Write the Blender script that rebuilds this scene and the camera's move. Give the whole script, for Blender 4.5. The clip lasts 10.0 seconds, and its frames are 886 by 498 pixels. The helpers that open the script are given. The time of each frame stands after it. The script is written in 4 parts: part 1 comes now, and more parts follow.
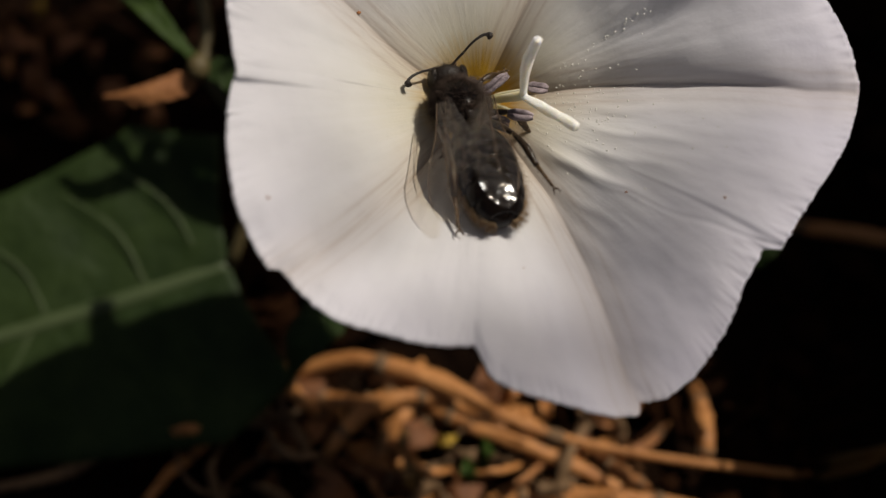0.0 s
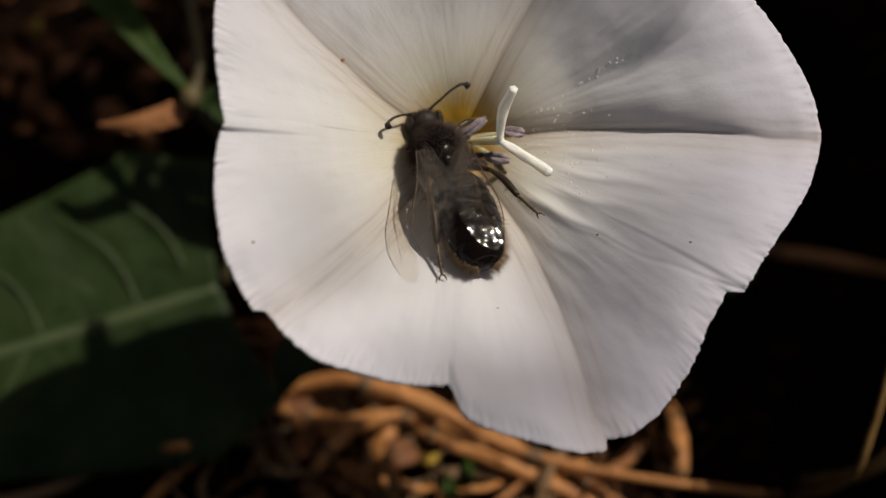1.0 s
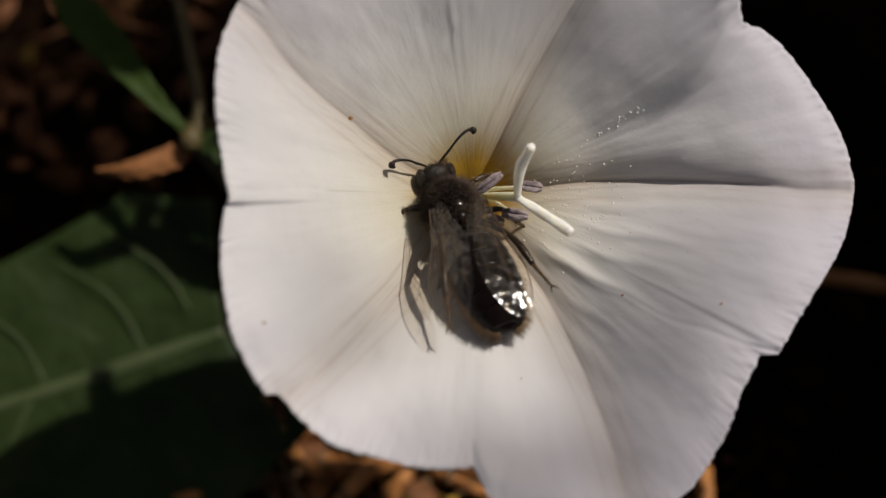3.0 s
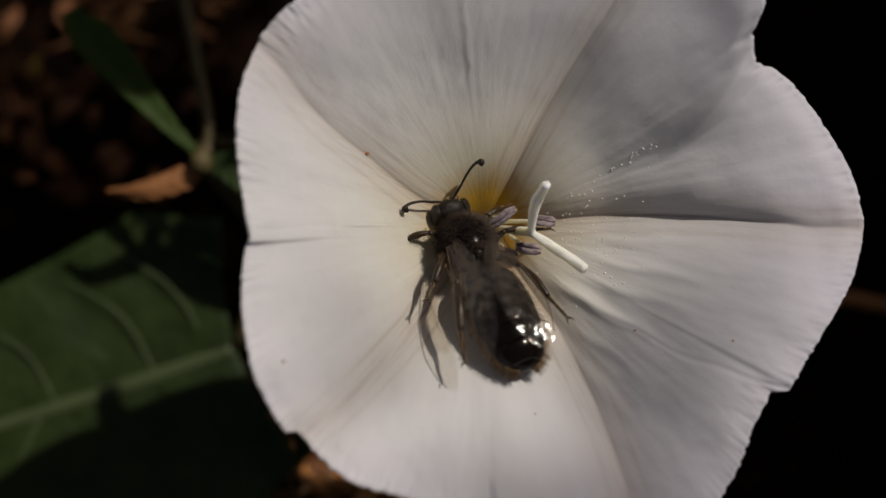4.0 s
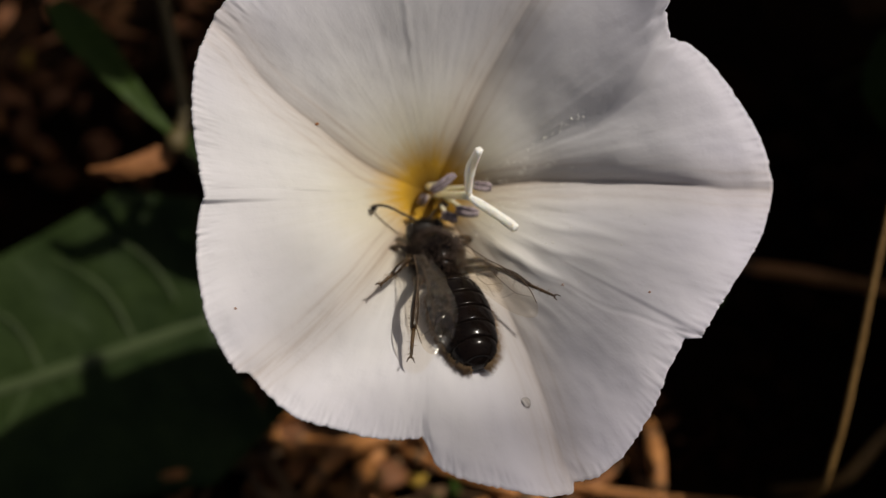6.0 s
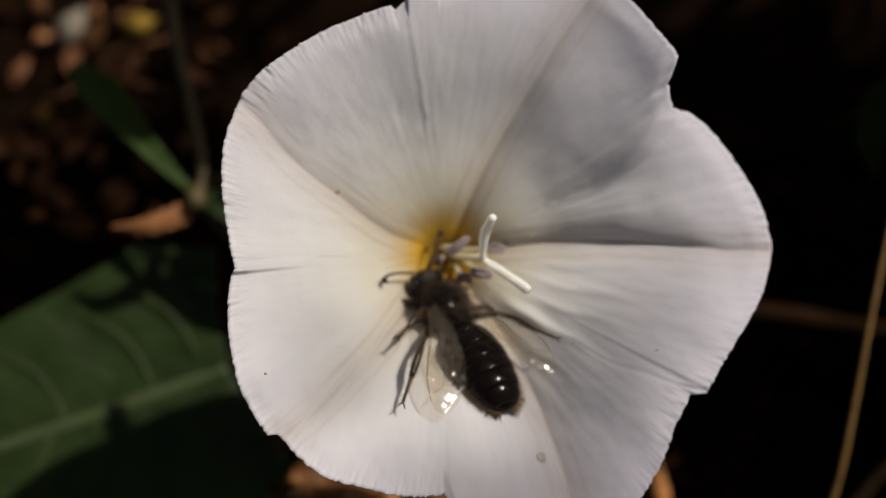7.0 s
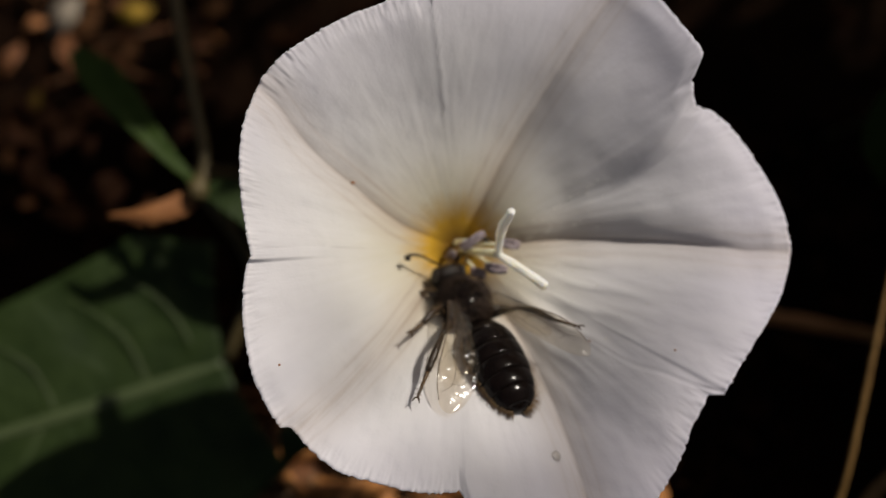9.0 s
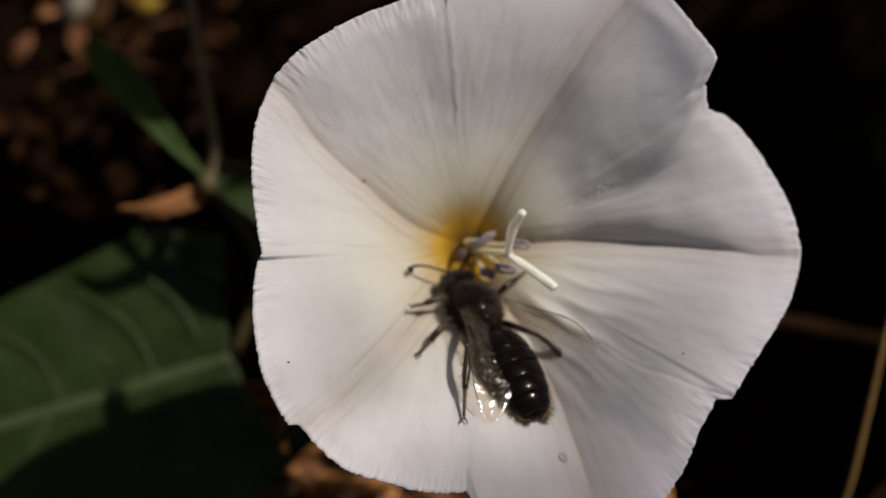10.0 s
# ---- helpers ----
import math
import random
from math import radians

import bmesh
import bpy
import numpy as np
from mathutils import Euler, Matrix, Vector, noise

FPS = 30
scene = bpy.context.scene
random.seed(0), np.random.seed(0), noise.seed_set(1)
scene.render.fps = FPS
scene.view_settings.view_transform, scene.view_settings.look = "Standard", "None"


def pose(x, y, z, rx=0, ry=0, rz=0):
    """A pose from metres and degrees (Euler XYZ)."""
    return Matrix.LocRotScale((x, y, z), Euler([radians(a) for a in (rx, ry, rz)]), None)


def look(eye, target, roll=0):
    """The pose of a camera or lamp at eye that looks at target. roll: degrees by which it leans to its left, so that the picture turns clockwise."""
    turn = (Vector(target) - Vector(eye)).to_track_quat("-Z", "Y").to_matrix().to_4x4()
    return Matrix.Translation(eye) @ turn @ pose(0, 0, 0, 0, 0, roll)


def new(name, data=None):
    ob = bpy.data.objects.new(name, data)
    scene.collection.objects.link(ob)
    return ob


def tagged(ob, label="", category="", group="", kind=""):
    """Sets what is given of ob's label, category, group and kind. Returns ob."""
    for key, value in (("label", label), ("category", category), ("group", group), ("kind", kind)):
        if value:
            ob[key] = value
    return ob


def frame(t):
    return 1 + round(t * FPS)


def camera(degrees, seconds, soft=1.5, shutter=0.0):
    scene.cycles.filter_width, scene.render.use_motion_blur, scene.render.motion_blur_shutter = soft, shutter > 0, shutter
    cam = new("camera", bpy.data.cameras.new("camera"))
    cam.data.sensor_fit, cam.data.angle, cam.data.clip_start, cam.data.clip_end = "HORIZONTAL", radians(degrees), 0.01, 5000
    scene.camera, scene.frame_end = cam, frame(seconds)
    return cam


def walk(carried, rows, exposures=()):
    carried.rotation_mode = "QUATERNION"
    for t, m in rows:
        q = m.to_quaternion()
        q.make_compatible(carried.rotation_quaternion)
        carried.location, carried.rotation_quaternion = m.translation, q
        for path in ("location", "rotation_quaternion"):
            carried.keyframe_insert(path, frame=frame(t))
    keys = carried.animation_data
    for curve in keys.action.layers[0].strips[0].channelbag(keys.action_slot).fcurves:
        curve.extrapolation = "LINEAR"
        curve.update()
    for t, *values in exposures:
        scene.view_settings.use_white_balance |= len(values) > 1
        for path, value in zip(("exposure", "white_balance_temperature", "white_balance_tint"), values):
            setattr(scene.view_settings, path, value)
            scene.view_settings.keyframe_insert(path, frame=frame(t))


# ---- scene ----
# The camera stands a few centimetres in front of the blossom; STAGE is the tilted space of the blossom
# (x to the right, y up along its face, z out of its mouth), and its numbers are millimetres.
STAGE = pose(0, 0, 0.042, 30, 0, 0)


def staged(x, y, z, rx=0, ry=0, rz=0):
    """A pose from millimetres and degrees in the blossom's space."""
    return STAGE @ pose(x / 1000, y / 1000, z / 1000, rx, ry, rz)


cam = camera(40.0, 10.0, soft=1.4)
cam.data.dof.use_dof = True
cam.data.dof.focus_distance = 0.0628
cam.data.dof.aperture_fstop = 25.0
ROWS = [
    (0, -0.246, -8.44, 55.806, 0.856, 1.644, 0.338),
    (0.5, -0.219, -6.389, 57.476, 0.666, 1.928, 0.601),
    (1, 0.755, -6.09, 58.518, 0.52, 1.501, 0.754),
    (1.5, 0.21, -5.254, 58.846, 0.335, 1.462, 1.121),
    (2, -0.933, -4.951, 60.166, 0.787, 1.407, 0.762),
    (2.2, -0.442, -4.39, 59.777, 0.52, 1.288, 0.491),
    (3.3, -0.124, -1.333, 55.08, -0.774, 1.701, -1.012),
    (3.5, -0.613, -1.025, 55.861, -0.198, 1.827, -0.703),
    (4, -1.36, 0.719, 56.464, -1.199, 1.061, -0.551),
    (4.5, -2.66, -0.47, 56.801, -0.712, 0.478, -0.401),
    (5, -0.594, 0.467, 57.581, -1.171, 0.738, -0.378),
    (5.2, 0.332, -0.701, 58.709, -1.324, 0.559, -0.354),
    (6.3, 2.669, -1.329, 62.965, -0.578, 1.999, -1.151),
    (6.5, 2.8, -0.951, 63.743, -0.493, 2.141, -1.491),
    (7, 1.292, 0.953, 65.347, -0.104, 1.285, -1.524),
    (7.5, 0.673, 0.381, 66, -0.248, 1.259, -1.062),
    (8, -0, 0, 65, 0, -0, 0),
    (8.5, 0.243, 0.599, 64.643, 0.239, -0.223, -0.056),
    (9, -1.415, 0.19, 64.18, 0.273, -0.186, -0.189),
    (9.5, -2.922, -0.714, 64.837, 0.406, -0.334, 0.445),
    (10, -1.734, 0.645, 64.273, -0.127, 0.027, 0.742),
]
STOPS = ((0.0, 0.01), (1.0, 0.04), (1.5, 0.05), (2.0, 0.13), (3.5, -0.18), (4.0, -0.33), (4.5, -0.33), (5.0, -0.18), (6.5, 0.01), (8.0, 0.0), (10.0, -0.05))
walk(cam, [(t, staged(x, y, z, rx, ry, rz)) for t, x, y, z, rx, ry, rz in ROWS], [(t, stops, 6680, 11) for t, stops in STOPS])

# ---- light ----
SUN_SIDE = Vector((0.532, 0.566, 0.63)).normalized()  # in the blossom's space
SUN_WAY = STAGE.to_3x3() @ SUN_SIDE
world = bpy.data.worlds.new("sky")
scene.world = world
world.use_nodes = True
sky = world.node_tree.nodes.new("ShaderNodeTexSky")
sky.sky_type, sky.sun_disc = "NISHITA", False
sky.dust_density, sky.ozone_density = 6.0, 0.4
sky.sun_elevation = math.asin(SUN_WAY.z)
sky.sun_rotation = math.atan2(SUN_WAY.x, SUN_WAY.y)
back = world.node_tree.nodes["Background"]
back.inputs["Strength"].default_value = 0.027
world.node_tree.links.new(sky.outputs["Color"], back.inputs["Color"])
sun = new("sun", bpy.data.lights.new("sun", "SUN"))
sun.data.energy, sun.data.angle, sun.data.color = 3.3, radians(0.6), (1.0, 0.945, 0.855)
sun.matrix_basis = look(SUN_WAY * 3, (0, 0, 0))

# ---- materials ----
def material(name):
    m = bpy.data.materials.new(name)
    m.use_nodes = True
    nt = m.node_tree
    return m, nt, nt.nodes["Principled BSDF"]


def node(nt, kind, **inputs):
    n = nt.nodes.new("ShaderNode" + kind)
    for key, value in inputs.items():
        n.inputs[key.replace("_", " ")].default_value = value
    return n


def ramp(nt, source, stops):
    r = nt.nodes.new("ShaderNodeValToRGB")
    while len(r.color_ramp.elements) < len(stops):
        r.color_ramp.elements.new(0.5)
    for e, (at, colour) in zip(r.color_ramp.elements, stops):
        e.position, e.color = at, (*colour, 1)
    nt.links.new(source, r.inputs["Fac"])
    return r.outputs["Color"]


def grains(nt, scale, detail=4, vector=None, rough=0.6):
    n = node(nt, "TexNoise", Scale=scale, Detail=detail, Roughness=rough)
    if vector is None:
        vector = nt.nodes.new("ShaderNodeTexCoord").outputs["Object"]
    nt.links.new(vector, n.inputs["Vector"])
    return n.outputs["Fac"]


def blend(nt, fac, a, b, how="MIX"):
    n = nt.nodes.new("ShaderNodeMix")
    n.data_type, n.blend_type = "RGBA", how
    for socket, value in (("Factor_Float", fac), ("A_Color", a), ("B_Color", b)):
        spot = next(i for i in n.inputs if i.identifier == socket)
        if isinstance(value, (int, float)):
            spot.default_value = value
        elif isinstance(value, tuple):
            spot.default_value = (*value, 1)
        else:
            nt.links.new(value, spot)
    return next(o for o in n.outputs if o.identifier == "Result_Color")


def bumped(nt, shader, height, distance, strength=0.6):
    b = node(nt, "Bump", Strength=strength, Distance=distance)
    nt.links.new(height, b.inputs["Height"])
    nt.links.new(b.outputs["Normal"], shader.inputs["Normal"])
    return b


def mottled(name, dark, light, scale, rough=0.6, bump=0.0001, metal=0.0, fine=6.0, strength=0.6, spec=0.4):
    """A plain surface that varies at two scales."""
    m, nt, p = material(name)
    big = grains(nt, scale)
    small = grains(nt, scale * fine, 3)
    colour = ramp(nt, big, ((0.3, dark), (0.7, light)))
    colour = blend(nt, 0.35, colour, ramp(nt, small, ((0.3, dark), (0.7, light))))
    nt.links.new(colour, p.inputs["Base Color"])
    p.inputs["Roughness"].default_value = rough
    p.inputs["Metallic"].default_value = metal
    p.inputs["Specular IOR Level"].default_value = spec
    if bump:
        bumped(nt, p, small, bump, strength)
    return m


def thin(nt, p, colour, share):
    """Lets light through a thin sheet."""
    t = nt.nodes.new("ShaderNodeBsdfTranslucent")
    if isinstance(colour, tuple):
        t.inputs["Color"].default_value = (*colour, 1)
    else:
        nt.links.new(colour, t.inputs["Color"])
    mix = node(nt, "MixShader", Fac=share)
    nt.links.new(p.outputs["BSDF"], mix.inputs[1])
    nt.links.new(t.outputs["BSDF"], mix.inputs[2])
    nt.links.new(mix.outputs["Shader"], nt.nodes["Material Output"].inputs["Surface"])
    return t


def petal_material():
    m, nt, p = material("petal")
    uv = nt.nodes.new("ShaderNodeUVMap")
    uv.uv_map = "polar"
    sep = nt.nodes.new("ShaderNodeSeparateXYZ")
    nt.links.new(uv.outputs["UV"], sep.inputs["Vector"])
    r = sep.outputs["Y"]
    uv2 = nt.nodes.new("ShaderNodeUVMap")
    uv2.uv_map = "band"
    sep2 = nt.nodes.new("ShaderNodeSeparateXYZ")
    nt.links.new(uv2.outputs["UV"], sep2.inputs["Vector"])
    band = sep2.outputs["X"]

    def stretched(across, along, scale, detail):
        mp = nt.nodes.new("ShaderNodeMapping")
        mp.inputs["Scale"].default_value = (across, along, 1)
        nt.links.new(uv.outputs["UV"], mp.inputs["Vector"])
        return grains(nt, scale, detail, mp.outputs["Vector"])

    streak = stretched(15, 0.16, 1.0, 4)      # fine veins that run out from the throat
    fibre = stretched(38, 0.22, 1.0, 3)
    crinkle = grains(nt, 420, 4)              # soft unevenness
    blotch = grains(nt, 160, 3)
    white = ramp(nt, streak, ((0.25, (0.80, 0.805, 0.84)), (0.6, (0.835, 0.84, 0.875))))
    white = blend(nt, 0.45, white, ramp(nt, blotch, ((0.3, (0.775, 0.775, 0.815)), (0.7, (0.845, 0.85, 0.85)))))
    # cream towards the throat, yellow in it
    wob = nt.nodes.new("ShaderNodeMath")
    wob.operation = "MULTIPLY_ADD"
    nt.links.new(streak, wob.inputs[0])
    wob.inputs[1].default_value = 2.0
    nt.links.new(r, wob.inputs[2])
    scaled = nt.nodes.new("ShaderNodeMath")
    scaled.operation = "MULTIPLY"
    scaled.inputs[1].default_value = 0.1
    nt.links.new(wob.outputs[0], scaled.inputs[0])
    cream = ramp(nt, scaled.outputs[0], ((0.28, (1, 1, 1)), (0.42, (0.45,) * 3), (0.66, (0.12,) * 3), (0.9, (0, 0, 0))))
    yellow = ramp(nt, scaled.outputs[0], ((0.27, (1, 1, 1)), (0.35, (0.4,) * 3), (0.45, (0, 0, 0))))
    halved = nt.nodes.new("ShaderNodeMath")
    halved.operation = "MULTIPLY"
    halved.inputs[1].default_value = 0.05
    nt.links.new(r, halved.inputs[0])
    hue = ramp(nt, halved.outputs[0], ((0.15, (1, 0.96, 0.86)), (0.3, (1, 0.985, 0.945)), (0.5, (1, 0.985, 0.98)), (0.8, (0.97, 0.945, 1))))
    white = blend(nt, 1.0, white, hue, "MULTIPLY")
    colour = blend(nt, cream, white, (0.74, 0.68, 0.45))
    # tan lines along the five middle bands
    line = ramp(nt, band, ((0.0, (0.95,) * 3), (0.05, (0.8,) * 3), (0.11, (0.3,) * 3), (0.15, (0.6,) * 3), (0.2, (0.22,) * 3), (0.32, (0.2,) * 3), (0.38, (0.6,) * 3), (0.46, (0.12,) * 3), (0.85, (0, 0, 0))))
    broken = ramp(nt, fibre, ((0.3, (0.25, 0.25, 0.25)), (0.6, (0.9, 0.9, 0.9))))
    weight = blend(nt, 1.0, line, broken, "MULTIPLY")
    fade = ramp(nt, scaled.outputs[0], ((0.45, (1, 1, 1)), (1.0, (0.35, 0.35, 0.35))))
    weight = blend(nt, 1.0, weight, fade, "MULTIPLY")
    tint = ramp(nt, band, ((0.0, (0.42,) * 3), (0.35, (0.32,) * 3), (0.95, (0, 0, 0))))
    tint = blend(nt, 1.0, tint, ramp(nt, scaled.outputs[0], ((0.35, (1, 1, 1)), (1.0, (0.42, 0.42, 0.42)))), "MULTIPLY")
    colour = blend(nt, tint, colour, (0.62, 0.53, 0.43))
    colour = blend(nt, weight, colour, (0.44, 0.34, 0.26))
    gold = ramp(nt, blotch, ((0.42, (0.40, 0.19, 0.008)), (0.58, (0.66, 0.40, 0.03))))
    # gold darkens inwards: a brown tint, plus the throat's depth painted in
    gold = blend(nt, 1.0, gold, ramp(nt, halved.outputs[0], ((0.03, (0.3, 0.25, 0.2)), (0.085, (1, 1, 1)))), "MULTIPLY")
    colour = blend(nt, yellow, colour, gold)
    nt.links.new(colour, p.inputs["Base Color"])
    p.inputs["Roughness"].default_value = 0.55
    p.inputs["Specular IOR Level"].default_value = 0.25
    p.inputs["Sheen Weight"].default_value = 0.15
    p.inputs["Diffuse Roughness"].default_value = 0.5
    add = nt.nodes.new("ShaderNodeMath")
    add.operation = "MULTIPLY_ADD"
    nt.links.new(crinkle, add.inputs[0])
    add.inputs[1].default_value = 0.9
    nt.links.new(blotch, add.inputs[2])
    veins = nt.nodes.new("ShaderNodeMath")
    veins.operation = "MULTIPLY_ADD"
    nt.links.new(stretched(16, 0.5, 1.0, 4), veins.inputs[0])
    veins.inputs[1].default_value = 0.45
    nt.links.new(add.outputs[0], veins.inputs[2])
    b = bumped(nt, p, veins.outputs[0], 0.00009, 0.7)
    t = thin(nt, p, colour, 0.32)
    nt.links.new(b.outputs["Normal"], t.inputs["Normal"])
    return m


def leaf_material(name, dark, light, share=0.25):
    m, nt, p = material(name)
    big, small = grains(nt, 120), grains(nt, 900, 3)
    colour = ramp(nt, big, ((0.3, dark), (0.7, light)))
    colour = blend(nt, 0.3, colour, ramp(nt, small, ((0.3, dark), (0.7, light))))
    nt.links.new(colour, p.inputs["Base Color"])
    p.inputs["Roughness"].default_value = 0.6
    p.inputs["Specular IOR Level"].default_value = 0.2
    bumped(nt, p, big, 0.002, 0.5)
    thin(nt, p, colour, share)
    return m


def wing_material():
    """A clear, faintly amber membrane, crumpled between its veins so that it glitters."""
    m, nt, p = material("wing_membrane")
    see = nt.nodes.new("ShaderNodeBsdfTransparent")
    see.inputs["Color"].default_value = (0.96, 0.92, 0.85, 1)
    gloss = nt.nodes.new("ShaderNodeBsdfGlossy")
    gloss.inputs["Roughness"].default_value = 0.17
    cells = grains(nt, 1100, 1.5)
    film = grains(nt, 700, 2)
    gloss_tint = ramp(nt, film, ((0.3, (1.0, 0.93, 0.84)), (0.5, (0.86, 0.94, 1.0)), (0.7, (0.96, 0.88, 1.0))))
    nt.links.new(gloss_tint, gloss.inputs["Color"])
    b = node(nt, "Bump", Strength=1.0, Distance=0.00024)
    nt.links.new(cells, b.inputs["Height"])
    nt.links.new(b.outputs["Normal"], gloss.inputs["Normal"])
    dull = nt.nodes.new("ShaderNodeBsdfDiffuse")
    dull.inputs["Color"].default_value = (0.62, 0.50, 0.38, 1)
    haze = nt.nodes.new("ShaderNodeBsdfTranslucent")
    haze.inputs["Color"].default_value = (0.78, 0.66, 0.52, 1)
    veil = node(nt, "MixShader", Fac=0.75)
    nt.links.new(dull.outputs["BSDF"], veil.inputs[1])
    nt.links.new(haze.outputs["BSDF"], veil.inputs[2])
    first = node(nt, "MixShader", Fac=0.045)
    nt.links.new(see.outputs["BSDF"], first.inputs[1])
    nt.links.new(veil.outputs["Shader"], first.inputs[2])
    second = node(nt, "MixShader", Fac=0.06)
    nt.links.new(first.outputs["Shader"], second.inputs[1])
    nt.links.new(gloss.outputs["BSDF"], second.inputs[2])
    nt.links.new(second.outputs["Shader"], nt.nodes["Material Output"].inputs["Surface"])
    return m


def droplet_material():
    m, nt, p = material("clear_liquid")
    see = nt.nodes.new("ShaderNodeBsdfTransparent")
    see.inputs["Color"].default_value = (0.94, 0.93, 0.9, 1)
    gloss = nt.nodes.new("ShaderNodeBsdfGlossy")
    gloss.inputs["Roughness"].default_value = 0.05
    fres = node(nt, "Fresnel", IOR=1.33)
    mix = nt.nodes.new("ShaderNodeMixShader")
    nt.links.new(fres.outputs["Fac"], mix.inputs["Fac"])
    nt.links.new(see.outputs["BSDF"], mix.inputs[1])
    nt.links.new(gloss.outputs["BSDF"], mix.inputs[2])
    nt.links.new(mix.outputs["Shader"], nt.nodes["Material Output"].inputs["Surface"])
    return m


PETAL = petal_material()
def fleshy(m):
    """Lets light wander inside a pale thing."""
    p = m.node_tree.nodes["Principled BSDF"]
    p.inputs["Subsurface Weight"].default_value = 0.9
    p.inputs["Subsurface Radius"].default_value = (1.0, 0.9, 0.7)
    p.inputs["Subsurface Scale"].default_value = 0.0006
    return m


STIGMA = mottled("stigma", (0.82, 0.80, 0.72), (0.90, 0.88, 0.81), 900, 0.7, 0.00008)
FILAMENT = mottled("filament", (0.68, 0.64, 0.42), (0.78, 0.76, 0.60), 700, 0.6, 0.00004)
ANTHER = mottled("anther", (0.07, 0.045, 0.055), (0.50, 0.42, 0.44), 3600, 0.75, 0.00015)
POLLEN = mottled("pollen", (0.70, 0.68, 0.62), (0.85, 0.84, 0.78), 4000, 0.6, 0)
fleshy(STIGMA)
fleshy(FILAMENT)
SEPAL = leaf_material("sepal", (0.05, 0.10, 0.02), (0.09, 0.16, 0.04))
LEAF = leaf_material("leaf", (0.013, 0.026, 0.006), (0.034, 0.056, 0.014), 0.2)
RIB = mottled("leaf_rib", (0.040, 0.058, 0.020), (0.065, 0.088, 0.034), 500, 0.55, 0.0001)
SHOOT = leaf_material("young_leaf", (0.020, 0.042, 0.004), (0.042, 0.076, 0.008))
STEM = mottled("green_stem", (0.05, 0.04, 0.015), (0.11, 0.08, 0.03), 300, 0.6, 0.0002)
STRAW = mottled("straw", (0.24, 0.085, 0.02), (0.60, 0.27, 0.085), 420, 0.55, 0.0002)
TWIG = mottled("twig", (0.09, 0.05, 0.025), (0.22, 0.13, 0.06), 320, 0.75, 0.0003)
# a darkened dead-leaf brown; the dimness of shaded scraps is put into it
DIM_LEAF = mottled("dim_leaf", (0.03, 0.013, 0.005), (0.10, 0.045, 0.018), 240, 0.85, 0.0003, spec=0.08)
DEAD = mottled("dead_leaf", (0.17, 0.06, 0.018), (0.40, 0.175, 0.06), 240, 0.7, 0.0003)
CRISP = mottled("crisp_leaf", (0.08, 0.027, 0.008), (0.22, 0.085, 0.027), 260, 0.7, 0.0003)
STALK = mottled("pale_stalk", (0.12, 0.062, 0.016), (0.26, 0.15, 0.045), 260, 0.6, 0.0002)
WITHERED = mottled("withered_leaf", (0.16, 0.13, 0.10), (0.36, 0.31, 0.24), 300, 0.7, 0.0002)
YELLOWED = mottled("yellowed_leaf", (0.22, 0.13, 0.01), (0.42, 0.27, 0.03), 300, 0.7, 0.0002)
# litter brown lowered to near black, with the shade behind the blossom painted in
SHADED_LITTER = mottled("litter", (0.003, 0.0013, 0.0006), (0.022, 0.008, 0.0025), 130, 0.9, 0.0003, spec=0.04)
# soil darker than any real one: deep shade is partly put into its colour
SHADED_SOIL = mottled("soil", (0.003, 0.0015, 0.0008), (0.012, 0.0055, 0.0027), 90, 0.95, 0.002, 0, 9, 0.8, 0.03)
CHITIN = mottled("black_chitin", (0.003, 0.0022, 0.002), (0.008, 0.005, 0.004), 900, 0.17, 0.00001, 0, 7, 0.4, 0.14)
CHITIN_DULL = mottled("dull_chitin", (0.005, 0.004, 0.003), (0.018, 0.011, 0.008), 1200, 0.5, 0.0001)
LEG = mottled("leg_chitin", (0.006, 0.004, 0.003), (0.025, 0.015, 0.008), 900, 0.35, 0.00005)
TIBIA = mottled("tibia_chitin", (0.008, 0.005, 0.003), (0.04, 0.022, 0.009), 900, 0.35, 0.00005)
TARSUS = mottled("tarsus_chitin", (0.02, 0.011, 0.005), (0.10, 0.056, 0.02), 900, 0.4, 0.00005)
EYE = mottled("compound_eye", (0.008, 0.006, 0.005), (0.02, 0.014, 0.01), 5000, 0.2, 0.0001)
HAIR = mottled("brown_hair", (0.010, 0.006, 0.004), (0.058, 0.031, 0.017), 1500, 0.7, 0)
PALE_HAIR = mottled("pale_hair", (0.13, 0.08, 0.04), (0.32, 0.21, 0.11), 1500, 0.7, 0)
WING = wing_material()
VEIN = mottled("wing_vein", (0.05, 0.03, 0.018), (0.13, 0.085, 0.05), 1500, 0.4, 0)
LIQUID = droplet_material()


# ---- shapes, in millimetres: (points, faces) ----
def joined(*shapes):
    pts, faces = [], []
    for p, f in shapes:
        n = len(pts)
        pts.extend(p)
        faces.extend([tuple(i + n for i in q) for q in f])
    return pts, faces


def glide(points, steps):
    """A smooth line through some points, as an array."""
    p = np.array(points, float)
    if len(p) == 2:
        k = np.linspace(0, 1, steps)[:, None]
        return p[0] * (1 - k) + p[1] * k
    p = np.vstack([2 * p[0] - p[1], p, 2 * p[-1] - p[-2]])
    n = len(p) - 3
    s = np.linspace(0, n - 1e-6, steps)
    i = s.astype(int)
    f = (s - i)[:, None]
    a, b, c, d = p[i], p[i + 1], p[i + 2], p[i + 3]
    return 0.5 * (2 * b + (c - a) * f + (2 * a - 5 * b + 4 * c - d) * f * f + (3 * b - a - 3 * c + d) * f ** 3)


